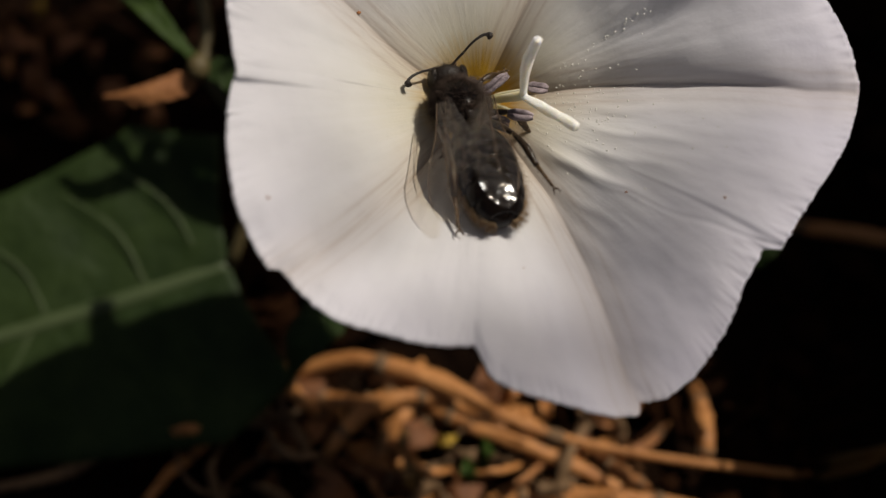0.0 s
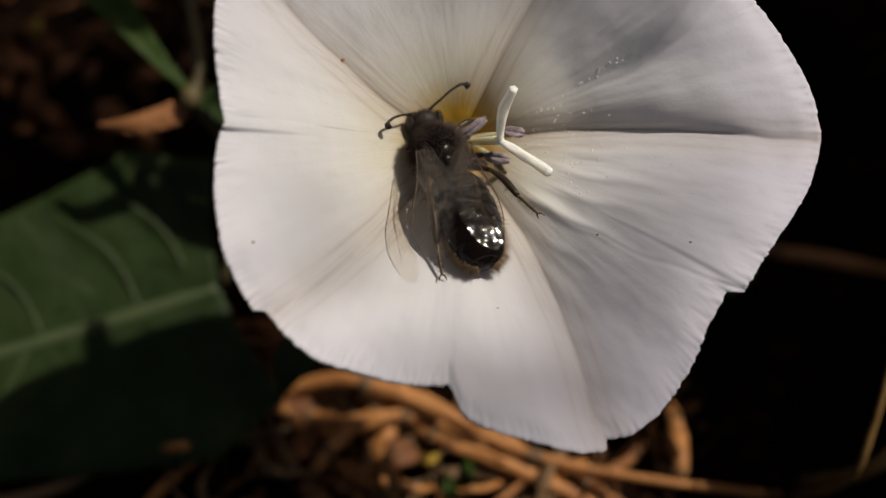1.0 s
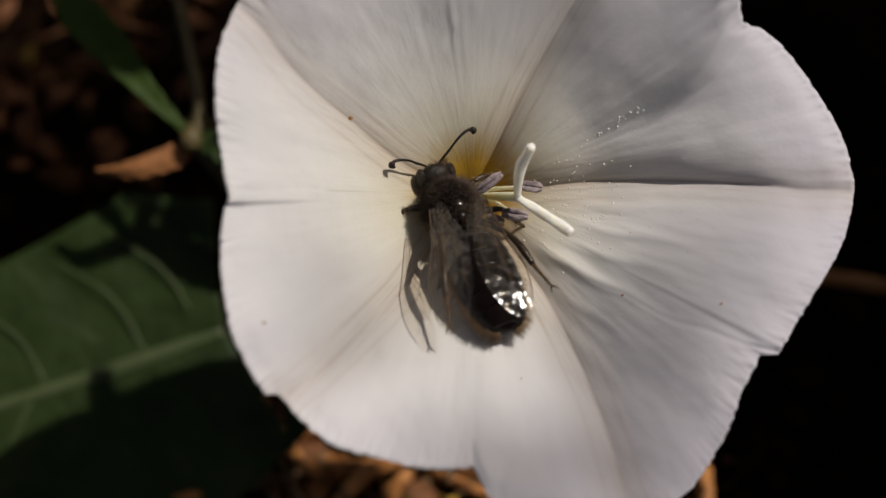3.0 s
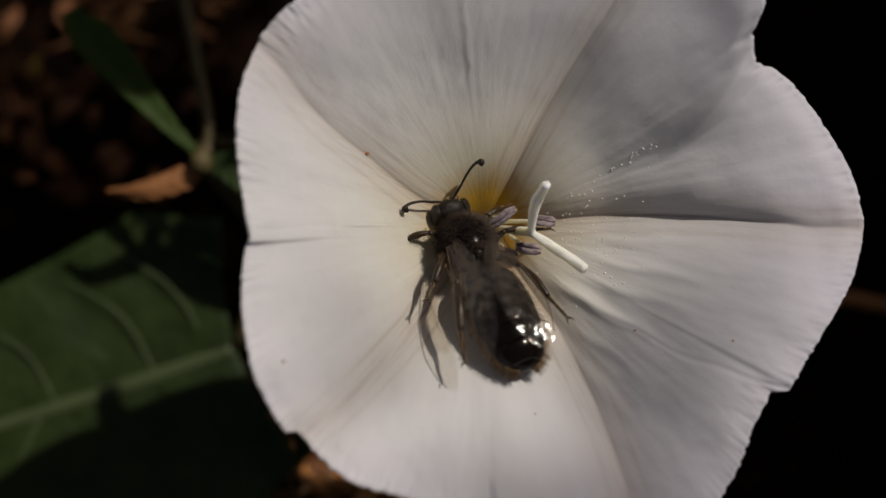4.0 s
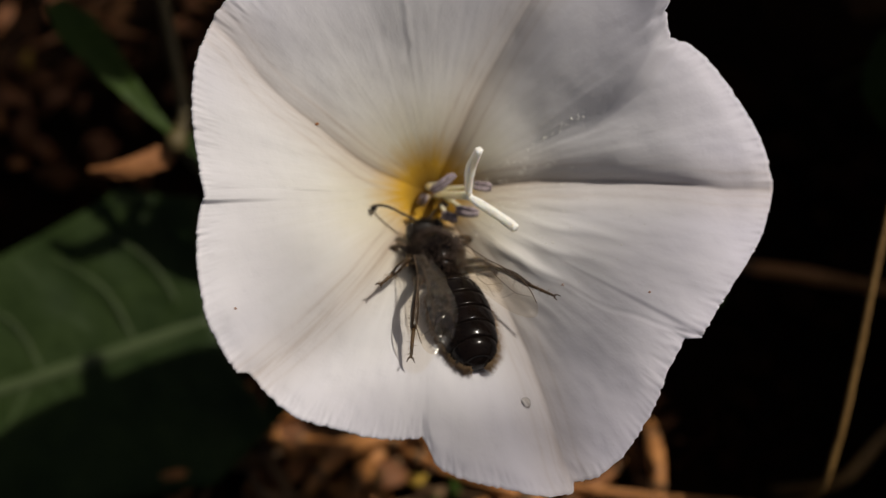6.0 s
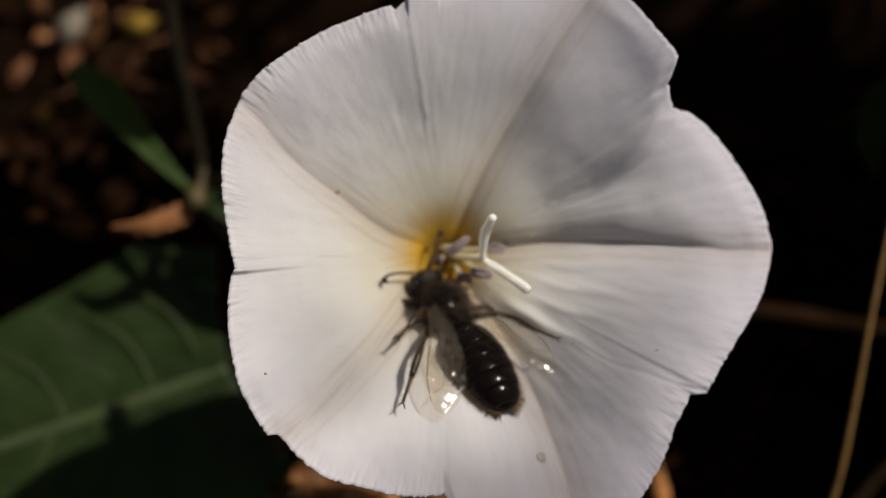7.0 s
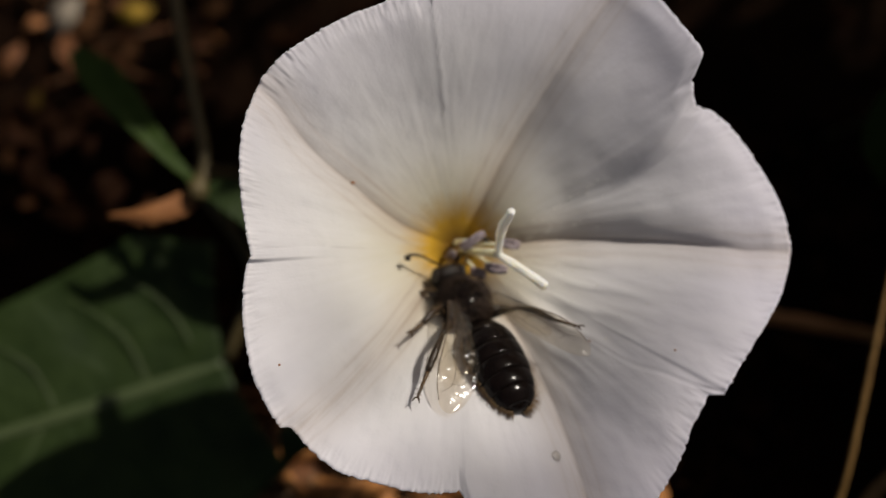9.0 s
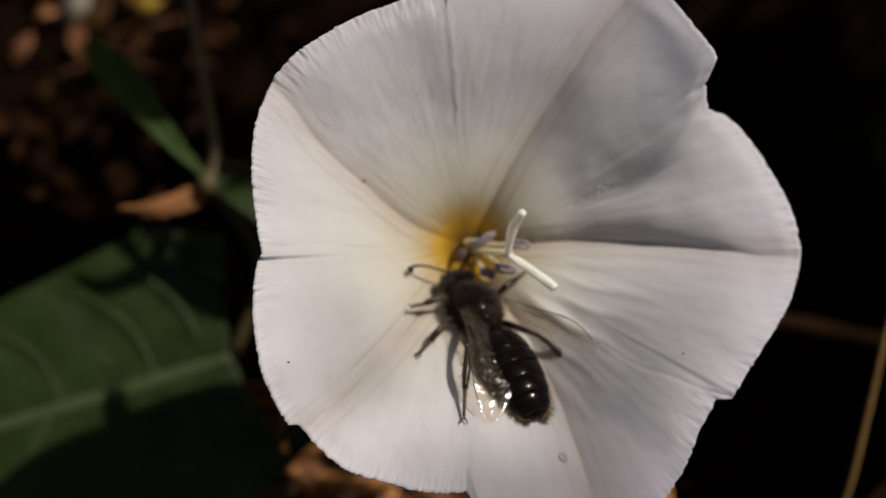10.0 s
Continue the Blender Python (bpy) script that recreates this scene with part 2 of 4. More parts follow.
def tube(points, radii, sides=8, steps=0, flat=1.0, wobble=0.0):
    """A closed tapering tube; flat below 1 presses it along its second axis."""
    steps = steps or max(2, 4 * (len(points) - 1) + 1)
    line = glide(points, steps)
    rad = np.interp(np.linspace(0, 1, steps), np.linspace(0, 1, len(radii)), radii)
    pts, faces = [], []
    side = None
    for k in range(steps):
        way = line[min(k + 1, steps - 1)] - line[max(k - 1, 0)]
        way /= np.linalg.norm(way) + 1e-12
        if side is None:
            side = np.cross(way, (0, 0, 1) if abs(way[2]) < 0.9 else (1, 0, 0))
        side = side - way * (side @ way)
        side /= np.linalg.norm(side)
        up = np.cross(side, way)
        for j in range(sides):
            a = 2 * math.pi * j / sides
            w = 1 + wobble * noise.noise((line[k][0] * 0.9 + j, line[k][1] * 0.9, line[k][2] * 0.9 + j * 1.7))
            pts.append(tuple(line[k] + rad[k] * w * (math.cos(a) * side + flat * math.sin(a) * up)))
    for k in range(steps - 1):
        for j in range(sides):
            q = (j + 1) % sides
            faces.append((k * sides + j, k * sides + q, (k + 1) * sides + q, (k + 1) * sides + j))
    a, b = len(pts), len(pts) + 1
    pts += [tuple(line[0]), tuple(line[-1])]
    for j in range(sides):
        q = (j + 1) % sides
        faces.append((a, q, j))
        faces.append((b, (steps - 1) * sides + j, (steps - 1) * sides + q))
    return pts, faces


def turned(profile, sides=28, squash=(1.0, 1.0), bend=0.0):
    """A body round the y axis: profile rows of (y, radius); squash along x and z; bend lowers the end."""
    pts, faces = [], []
    for y, r in profile:
        for j in range(sides):
            a = 2 * math.pi * j / sides
            pts.append((r * squash[0] * math.cos(a), y, r * squash[1] * math.sin(a) - bend * y * y))
    n = len(profile)
    for k in range(n - 1):
        for j in range(sides):
            q = (j + 1) % sides
            faces.append((k * sides + j, k * sides + q, (k + 1) * sides + q, (k + 1) * sides + j))
    faces.append(tuple(range(sides)))
    faces.append(tuple(range((n - 1) * sides, n * sides))[::-1])
    return pts, faces


def ball(centre, radii, sides=16):
    rows = [(math.cos(math.pi * k / 12), math.sin(math.pi * k / 12)) for k in range(1, 12)]
    pts, faces = turned(rows, sides)
    return [(centre[0] + radii[0] * x, centre[1] + radii[1] * y, centre[2] + radii[2] * z) for x, y, z in pts], faces


def moved(shape, m):
    return [tuple(m @ Vector(p)) for p in shape[0]], shape[1]


def mesh_of(name, shape, mat, smooth=True):
    me = bpy.data.meshes.new(name)
    me.from_pydata([(x / 1000, y / 1000, z / 1000) for x, y, z in shape[0]], [], shape[1])
    bm = bmesh.new()
    bm.from_mesh(me)
    bmesh.ops.recalc_face_normals(bm, faces=bm.faces)
    bm.to_mesh(me)
    bm.free()
    me.materials.append(mat)
    if smooth:
        me.polygons.foreach_set("use_smooth", [True] * len(me.polygons))
    return me


def part(name, shape, mat, parent, label="", smooth=True, at=None):
    """One mesh under a thing or under a part; at: its own place in the parent, in millimetres."""
    ob = new(name, mesh_of(name, shape, mat, smooth))
    ob.parent = parent
    if at is not None:
        ob.location = Vector(at) / 1000
    return tagged(ob, label)


def thing(name, m, label, category, group=""):
    ob = new(name)
    ob.empty_display_size = 0.002
    ob.matrix_basis = m
    return tagged(ob, label, category, group)

# ---- ground ----
LIFT = 42.0
COS, SIN = math.cos(radians(30)), 0.5


def under(x, y, up=0.0):
    """The depth in the blossom's space at which the ground, raised by some millimetres, lies below x, y."""
    return -(LIFT + SIN * y - up) / COS


def earth(x, y):
    """The lie of the ground in metres."""
    near = math.exp(-(x * x + y * y) / 0.3)
    return near * (0.0025 * noise.noise((x * 45, y * 45, 0)) + 0.0016 * noise.noise((x * 160, y * 160, 3)) - 0.001)


def make_ground():
    n = 150
    k = np.linspace(-1, 1, n + 1)
    line = 0.09 * np.sinh(k * 8.6) / np.sinh(8.6) * 4000 + 0.12 * k
    pts = [(x, y, earth(x, y)) for y in line for x in line]
    faces = [(j * (n + 1) + i, j * (n + 1) + i + 1, (j + 1) * (n + 1) + i + 1, (j + 1) * (n + 1) + i) for j in range(n) for i in range(n)]
    me = bpy.data.meshes.new("ground")
    me.from_pydata(pts, [], faces)
    me.polygons.foreach_set("use_smooth", [True] * len(me.polygons))
    me.materials.append(SHADED_SOIL)
    tagged(new("ground", me), "brown bare soil, coloured near black for deep shade", "ground", kind="structure")


make_ground()


# ---- the blossom ----
THROAT = (-0.3, 0.6)
MIDS = [radians(a) for a in (141, 58.5, -1, -64.3, -134.7)]      # the middle bands end in the points of the rim
NOTCHES = [radians(a) for a in (184.5, 97, 30.6, -29.4, -90.2)]  # the seams between them end in notches
DEPTHS = ((0, -11.2), (1.0, -10.7), (1.9, -9.5), (3, -8.3), (4, -7.3), (7, -4.3), (10, -0.9), (12.3, 1.1), (15, 2.4), (18, 3.0), (22, 3.3))
STEPS = np.linspace(0, 22, 400)
BELL = np.hanning(63)[1:-1] / np.hanning(63).sum()
SLOPE = np.convolve(np.pad(np.interp(STEPS, [d[0] for d in DEPTHS], [d[1] for d in DEPTHS]), 30, mode="reflect", reflect_type="odd"), BELL, "valid")
# the rim lobe by lobe from notch to notch: degrees and distance from the throat
LOBES = (
    ((-175.4, 10.95), (-168, 11.32), (-154, 11.98), (-143, 12.6), (-135.2, 13.0), (-133.4, 12.7), (-127, 12.85), (-119, 12.93), (-107.5, 12.6), (-98, 12.6), (-90.6, 12.45)),
    ((-89.2, 12.9), (-87.4, 13.8), (-85, 14.2), (-76, 15.3), (-68, 16.6), (-64.6, 16.95), (-63.7, 16.5), (-60, 16.83), (-54.5, 16.7), (-46, 16.05), (-38, 15.35), (-31, 15.2)),
    ((-29.3, 15.9), (-24, 16.0), (-18, 16.4), (-9, 17.42), (-1, 17.95), (6.5, 17.5), (14.6, 16.75), (24.5, 15.9), (28.4, 15.4), (30.8, 14.65)),
    # the tongue past 90 degrees is unseen, added to cast a shadow on the leaf
    ((35.5, 15.0), (36.5, 15.5), (38.4, 16.2), (45, 16.45), (52.7, 17.0), (58.5, 17.3), (66, 16.6), (78, 15.2), (89, 14.2), (90.5, 16.2), (95, 16.4), (96.3, 13.65)),
    ((99, 13.2), (100, 13.46), (109.5, 13.3), (125, 13.35), (133, 13.5), (140, 13.5), (150, 12.85), (161, 11.95), (174, 11.05), (182.4, 10.65)),
)


def away(a, b):
    return (a - b + math.pi) % (2 * math.pi) - math.pi


def smooth_step(a, b, x):
    k = min(1.0, max(0.0, (x - a) / (b - a)))
    return k * k * (3 - 2 * k)


RIM_A = np.radians([a for lobe in LOBES for a, r in lobe])
RIM_R = np.array([r for lobe in LOBES for a, r in lobe])


def rim(theta):
    a = math.degrees(theta)
    a = radians((a + 175.4) % 360 - 175.4)
    r = float(np.interp(a, np.append(RIM_A, RIM_A[0] + 2 * math.pi), np.append(RIM_R, RIM_R[0])))
    return r * (1 + 0.004 * noise.noise((theta * 34, 1, 0)) + 0.005 * noise.noise((theta * 85, 4, 0)) + 0.003 * noise.noise((theta * 190, 9, 0)))


BENDS = (1.0, 0.45, 0.6, 1.0, 1.0)


def band_bend(r):
    return radians(min(9.0, max(0.0, 15 * (1 - r / 15.5))))


def off_band(theta, r):
    """How far, in radians, a place lies from the nearest middle band; the bands bend a little on their way in."""
    bend = band_bend(r)
    curl = radians(8) * (1 - smooth_step(2.5, 7, r)) - radians(2.2) * math.exp(-((r - 12.3) / 1.9) ** 2)
    return min(abs(away(theta - k * bend - (curl if m is MIDS[0] else 0), m)) for m, k in zip(MIDS, BENDS))


def bowl(theta, r, fine=True):
    """The height of the blossom's inner face."""
    dm = off_band(theta, r)
    gaps = [away(theta, m) for m in NOTCHES]
    dn = min(abs(g) for g in gaps)
    share = dn / (dn + dm)
    past = away(theta, MIDS[2]) - BENDS[2] * band_bend(r)
    if past >= 0 > away(theta, NOTCHES[2]):  # this half lobe lies flatter
        share **= 1.0 + 0.5 * smooth_step(3, 8, r)
    u = share * radians(36)
    if past >= 0 > away(theta, NOTCHES[2]):  # the crease is a narrow step here
        u *= 1 - 0.035 * smooth_step(0, 0.03, past) * smooth_step(4, 8, r)
    z = float(np.interp(r * math.cos(u), STEPS, SLOPE))
    if past >= 0 > away(theta, NOTCHES[2]):  # and rises evenly
        even = smooth_step(0, 0.34, past) * smooth_step(0, 0.2, -away(theta, NOTCHES[2])) * smooth_step(3, 6, r) * (1 - smooth_step(11.5, 16.5, r))
        z += 0.6 * even * (-8.3 + 0.9 * (r - 3) - z)
    z -= r * r / math.sqrt(r * r + 9) * (0.2 * math.cos(theta) + 0.1 * math.sin(theta))
    if fine:
        out = smooth_step(6.5, 14, r)
        # at the seams one lobe lies a little over the next
        for g, lift, wide in zip(gaps, (-0.9, 0.03, 0.0, 0.18, 0.1), (0.12, 0.1, 0.2, 0.16, 0.14)):
            if lift < 0:
                g, lift = -g, -lift
            if 0 <= g < wide * 2:
                z += lift * out * smooth_step(0, 0.025, g) * (1 - smooth_step(0.05, wide * 2, g))
        x, y = r * math.cos(theta), r * math.sin(theta)
        if r > 9.3:  # one lobe is folded up along its seam and drops steeply to it
            k = (r - 9.3) / 6.5
            g = gaps[2] + radians(10.5) * (1 - min(1.0, k) ** 1.5)  # the seam curves down on its way in
            wide = 0.02 + 0.10 * k
            if g >= 0:
                z += (0.5 * k + 1.4 * k * k) * (g / wide if g < wide else 1 - smooth_step(wide, wide + 0.42, g))
            z += 0.2 * smooth_step(13.2, 16.2, r) * math.exp(-((g - 0.14) / 0.06) ** 2)  # its corner curls up
        # a raised wrinkle along two of the seams
        s = (gaps[3] + 0.27 * (1 - r / 15.5)) * r + 0.25 * noise.noise((r * 0.5, 3, 1))
        z += 0.3 * math.exp(-((s - 0.1) / 0.36) ** 2) * smooth_step(3.5, 6, r) * (1 - smooth_step(7.5, 10.5, r)) - 0.05 * math.exp(-(s / 0.13) ** 2) * smooth_step(6.5, 8, r)
        for at, high in ((1.2, 0.14), (2.2, 0.13), (3.3, 0.1), (-1.2, 0.09), (-2.3, 0.07)):
            z += high * math.exp(-((s - at - 0.14 * (r - 6) * at) / 0.3) ** 2) * smooth_step(5, 7, r) * (1 - smooth_step(8.5, 12, r))
        s = (gaps[1] + 0.02) * r + 0.3 * noise.noise((r * 0.9, 8, 1)) + 0.1 * noise.noise((r * 3, 8, 4))
        z += 0.06 * math.exp(-(s / 0.2) ** 2) * smooth_step(7.2, 8.2, r)
        z -= 0.08 * math.exp(-((s - 0.1) / 0.22) ** 2 - ((r - 7.5) / 0.45) ** 2)
        soft = smooth_step(3.0, 8, r)
        calm = 0.62 - 0.38 * math.cos(theta - 0.9)
        z += soft * calm * (0.44 * noise.noise((x * 0.24, y * 0.24, 2)) + 0.14 * noise.noise((x * 0.6, y * 0.6, 6)))
        z += soft * calm * (0.13 * noise.noise((theta * 6, r * 0.28, 5)) + 0.05 * noise.noise((theta * 11 + y * 0.2, r * 0.8, 8)))
        # fine pleats that run out from the throat, strongest on the lobes at the side
        z += soft * (0.6 + 0.4 * math.cos(theta + 0.4)) * (0.035 * noise.noise((theta * 24 + 0.3 * noise.noise((x, y, 1)), r * 0.4, 17)) + 0.03 * noise.noise((theta * 13, r * 0.3, 19)))
        z += soft * calm * 0.04 * noise.noise((x * 1.6, y * 1.6, 14))
        z += 0.15 * max(0.1, 0.35 + noise.noise((theta * 4, 2, 5))) * smooth_step(-1.8, 0, r - rim(theta)) * (noise.noise((theta * 33, r * 0.9, 11)) + 0.5 * noise.noise((theta * 90, r * 1.5, 13)))
    return z


def sunk_along_view(x, y, z):
    """Lowers the side and uppermost lobes along the camera's sight lines, keeping their outline."""
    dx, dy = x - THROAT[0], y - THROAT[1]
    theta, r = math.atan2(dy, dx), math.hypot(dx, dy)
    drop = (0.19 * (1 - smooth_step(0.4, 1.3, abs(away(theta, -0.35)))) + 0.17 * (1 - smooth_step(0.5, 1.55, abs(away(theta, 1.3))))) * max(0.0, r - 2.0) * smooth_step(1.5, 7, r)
    # 62 is about the camera's distance, so points keep their place in its view
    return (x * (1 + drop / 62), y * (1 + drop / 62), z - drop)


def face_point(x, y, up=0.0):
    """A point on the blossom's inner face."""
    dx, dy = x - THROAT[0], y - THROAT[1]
    return sunk_along_view(x, y, bowl(math.atan2(dy, dx), math.hypot(dx, dy)) + up)


def make_corolla(parent):
    turns, rings = 1200, 72
    pts, polar, band = [], [], []
    for i in range(turns):
        theta = -math.pi + 2 * math.pi * i / turns
        edge = rim(theta)
        for j in range(rings):
            r = 0.15 + (edge - 0.15) * (j / (rings - 1)) ** 0.9
            z = bowl(theta, r) + 0.10 * smooth_step(edge - 0.7, edge, r) * noise.noise((theta * 60, 7, 1)) - 0.25 * smooth_step(edge - 1.2, edge, r)
            pts.append(tuple(c / 1000 for c in sunk_along_view(THROAT[0] + r * math.cos(theta), THROAT[1] + r * math.sin(theta), z)))
            dm = off_band(theta, r)
            polar.append((theta, r))
            band.append((dm * r / 2.2, 0))
    faces = []
    for i in range(turns):
        q = (i + 1) % turns
        for j in range(rings - 1):
            faces.append((i * rings + j, i * rings + j + 1, q * rings + j + 1, q * rings + j))
    faces.append(tuple(i * rings for i in range(turns)))
    me = bpy.data.meshes.new("corolla")
    me.from_pydata(pts, [], faces)
    loops = np.empty(len(me.loops), np.int32)
    me.loops.foreach_get("vertex_index", loops)
    for name, values in (("polar", polar), ("band", band)):
        layer = me.uv_layers.new(name=name)
        data = np.array(values, np.float32)[loops]
        if name == "polar":  # close the seam at half a turn
            seam = loops // rings == 0
            wrap = np.zeros(len(loops), bool)
            start = np.arange(0, (turns - 1) * (rings - 1) * 4 + (rings - 1) * 4)
            wrap[start[(turns - 1) * (rings - 1) * 4:]] = True
            data[seam & wrap, 0] += 2 * math.pi
        layer.data.foreach_set("uv", data.ravel())
    me.polygons.foreach_set("use_smooth", [True] * len(me.polygons))
    me.materials.append(PETAL)
    ob = new("corolla", me)
    ob.parent = parent
    thick = ob.modifiers.new("thickness", "SOLIDIFY")
    thick.thickness, thick.offset = 0.00010, -1
    return tagged(ob, "white pleated corolla with a yellow throat")


def make_flower():
    flower = thing("bindweed_flower", staged(0, 0, 0), "open white bindweed flower with yellow throat on its stalk", "flower")
    make_corolla(flower)
    style = part("style", tube([(-0.2, 0.5, -12.5), (0.6, 0.4, -8.5), (2.02, 0.25, -5.7)], [0.22, 0.2, 0.26], 10), FILAMENT, flower, "pale cream style")
    part("stigma_lobe", tube([(2.0, 0.25, -5.7), (2.02, 0.9, -5.0), (2.16, 1.75, -4.0), (2.62, 2.6, -2.9)], [0.18, 0.22, 0.26, 0.25, 0.2], 14, 34, wobble=0.4), STIGMA, style)
    part("stigma_lobe", tube([(2.0, 0.2, -5.7), (2.8, -0.35, -5.1), (3.7, -1.0, -4.3), (4.5, -1.6, -3.5)], [0.18, 0.23, 0.27, 0.26, 0.21], 14, 34, wobble=0.4), STIGMA, style)
    for foot, low, high in (
        ((-0.4, 1.0), (-0.12, 0.55, -7.2), (1.26, 1.5, -6.8)),
        ((0.7, 0.8), (2.3, 0.9, -7.0), (3.3, 0.7, -6.7)),
        ((0.4, -0.3), (0.4, -0.82, -7.3), (1.35, -1.0, -7.0)),
        ((0.8, 0.2), (1.25, -0.5, -6.9), (2.55, -0.72, -6.6)),
        ((-0.7, 0.3), (-0.9, -0.1, -9.6), (-0.5, 0.4, -9.0)),
    ):
        mid = tuple((a + b) / 2 for a, b in zip(low, high))
        stamen = part("stamen", tube([(foot[0] * 0.6, foot[1] * 0.6 + 0.2, -12), (foot[0], foot[1], -9.5), mid], [0.14, 0.12, 0.1], 8), FILAMENT, flower)
        a, b = np.array(low), np.array(high)
        out = np.cross(b - a, (0, 0, 1.0))
        out /= np.linalg.norm(out)
        lobes = [tube([tuple(a + s * out), tuple((a + b) / 2 + s * 1.4 * out + (0, 0, 0.1)), tuple(b + s * 0.7 * out)], [0.08, 0.16, 0.15, 0.17, 0.08], 10, 14, wobble=0.9) for s in (-0.10, 0.10)]
        part("anther", joined(*lobes), ANTHER, stamen, "purplish grey anther dusted with pollen")
    calyx = part("calyx", tube([(-0.3, 0.6, -12.6), (-0.3, 0.6, -14), (-0.3, 0.7, -15.6)], [1.3, 1.5, 0.9], 14), SEPAL, flower, "green calyx")
    for k in range(5):
        a = MIDS[k] + 0.5
        c, s = math.cos(a), math.sin(a)
        part("sepal", tube([(-0.3 + 1.0 * c, 0.6 + 1.0 * s, -15.2), (-0.3 + 1.8 * c, 0.6 + 1.8 * s, -13), (-0.3 + 2.0 * c, 0.6 + 2.0 * s, -10.8)], [0.5, 1.0, 0.15], 8, 8, 0.3), SEPAL, calyx)
    part("stalk", tube([(-0.3, 0.7, -15.4), (-0.2, 0.2, -20), (0.5, -3, -27), (1.5, -9, under(1.5, -9) - 3)], [0.6, 0.55, 0.6, 0.75], 10, 24), SHOOT, flower, "thin green stalk")
    return style


style = make_flower()


# ---- plants and litter behind the blossom ----
def blade(line, widths, lean=(0.0, 0.0, 1.0), fold=0.0, wave=0.4, back=0.0, seed=0, steps=40, across=15):
    """A leaf blade along a line; widths left and right of it, row by row; back: how far the lobes at its base reach back."""
    mid = glide(line, steps)
    k = np.linspace(0, 1, steps)
    wl = np.interp(k, np.linspace(0, 1, len(widths)), [w[0] for w in widths])
    wr = np.interp(k, np.linspace(0, 1, len(widths)), [w[1] for w in widths])
    up = np.array(lean, float)
    up /= np.linalg.norm(up)
    pts, faces = [], []
    for i in range(steps):
        way = mid[min(i + 1, steps - 1)] - mid[max(i - 1, 0)]
        way /= np.linalg.norm(way)
        side = np.cross(up, way)
        side /= np.linalg.norm(side)
        for j in range(across):
            v = 2 * j / (across - 1) - 1
            w = wl[i] if v > 0 else wr[i]
            p = mid[i] + side * v * w - way * back * abs(v) ** 1.6 * (1 - k[i]) ** 3
            lift = fold * abs(v) * w + wave * noise.noise((p[0] * 0.13 + seed, p[1] * 0.13, seed * 3.1)) * (0.3 + abs(v))
            lift += 0.18 * wave * math.sin(k[i] * 52 - abs(v) * 7) * abs(v)
            pts.append(tuple(p + up * lift))
    for i in range(steps - 1):
        for j in range(across - 1):
            a = i * across + j
            faces.append((a, a + 1, a + across + 1, a + across))
    return pts, faces


def sheet_part(name, shape, mat, parent, label="", thick=0.15):
    ob = part(name, shape, mat, parent, label)
    s = ob.modifiers.new("thickness", "SOLIDIFY")
    s.thickness, s.offset = thick / 1000, -1
    return ob


def make_big_leaf():
    leaf = thing("bindweed_leaf", staged(0, 0, 0), "broad dark green bindweed leaf lying under the blossom", "leaf")
    line = [(-18.6, -8.4, -34.0), (-26.4, -11.0, -33.6), (-39.5, -15.0, -33.2), (-52.0, -18.7, -33.8), (-64.5, -24.4, -35.3)]
    widths = ((9.5, 9.5), (12.2, 12.4), (10.6, 11.0), (8.8, 9.0), (6.4, 6.5), (3.6, 3.6), (0.1, 0.1))
    sheet_part("blade", blade(line, [(b, a) for a, b in widths], (0.06, 0.10, 1), 0.05, 0.9, 2.2, 2, 60, 25), LEAF, leaf)
    rib = part("midrib", tube([(x, y, z + 0.12) for x, y, z in line], [0.62, 0.6, 0.5, 0.36, 0.1], 10, 40, 0.45), RIB, leaf, "pale green midrib")
    for k, side in ((0.06, 1), (0.2, 1), (0.36, 1), (0.52, 1), (0.08, -1), (0.22, -1), (0.38, -1)):
        p = glide(line, 101)[int(k * 100)]
        tip = p + np.array((-7.5 * (1 - 0.5 * k), side * 8.5 * (1 - 0.7 * k), 0.5))
        bent = (p + tip) / 2 + np.array((0.9, side * 0.9, 0.15))
        part("vein", tube([tuple(p + (0, 0, 0.15)), tuple(bent), tuple(tip)], [0.17, 0.12, 0.05], 6, 10, 0.35), RIB, rib)
    part("petiole", tube([(-18.6, -8.4, -34), (-16, -1, -31), (-19.4, 5.4, -27.5), (-20.5, 7, -36), (-20.5, 8, under(-20.5, 8) - 3)], [0.5, 0.5, 0.6, 0.55, 0.6], 8, 26), STEM, leaf, "pale petiole")
    return leaf


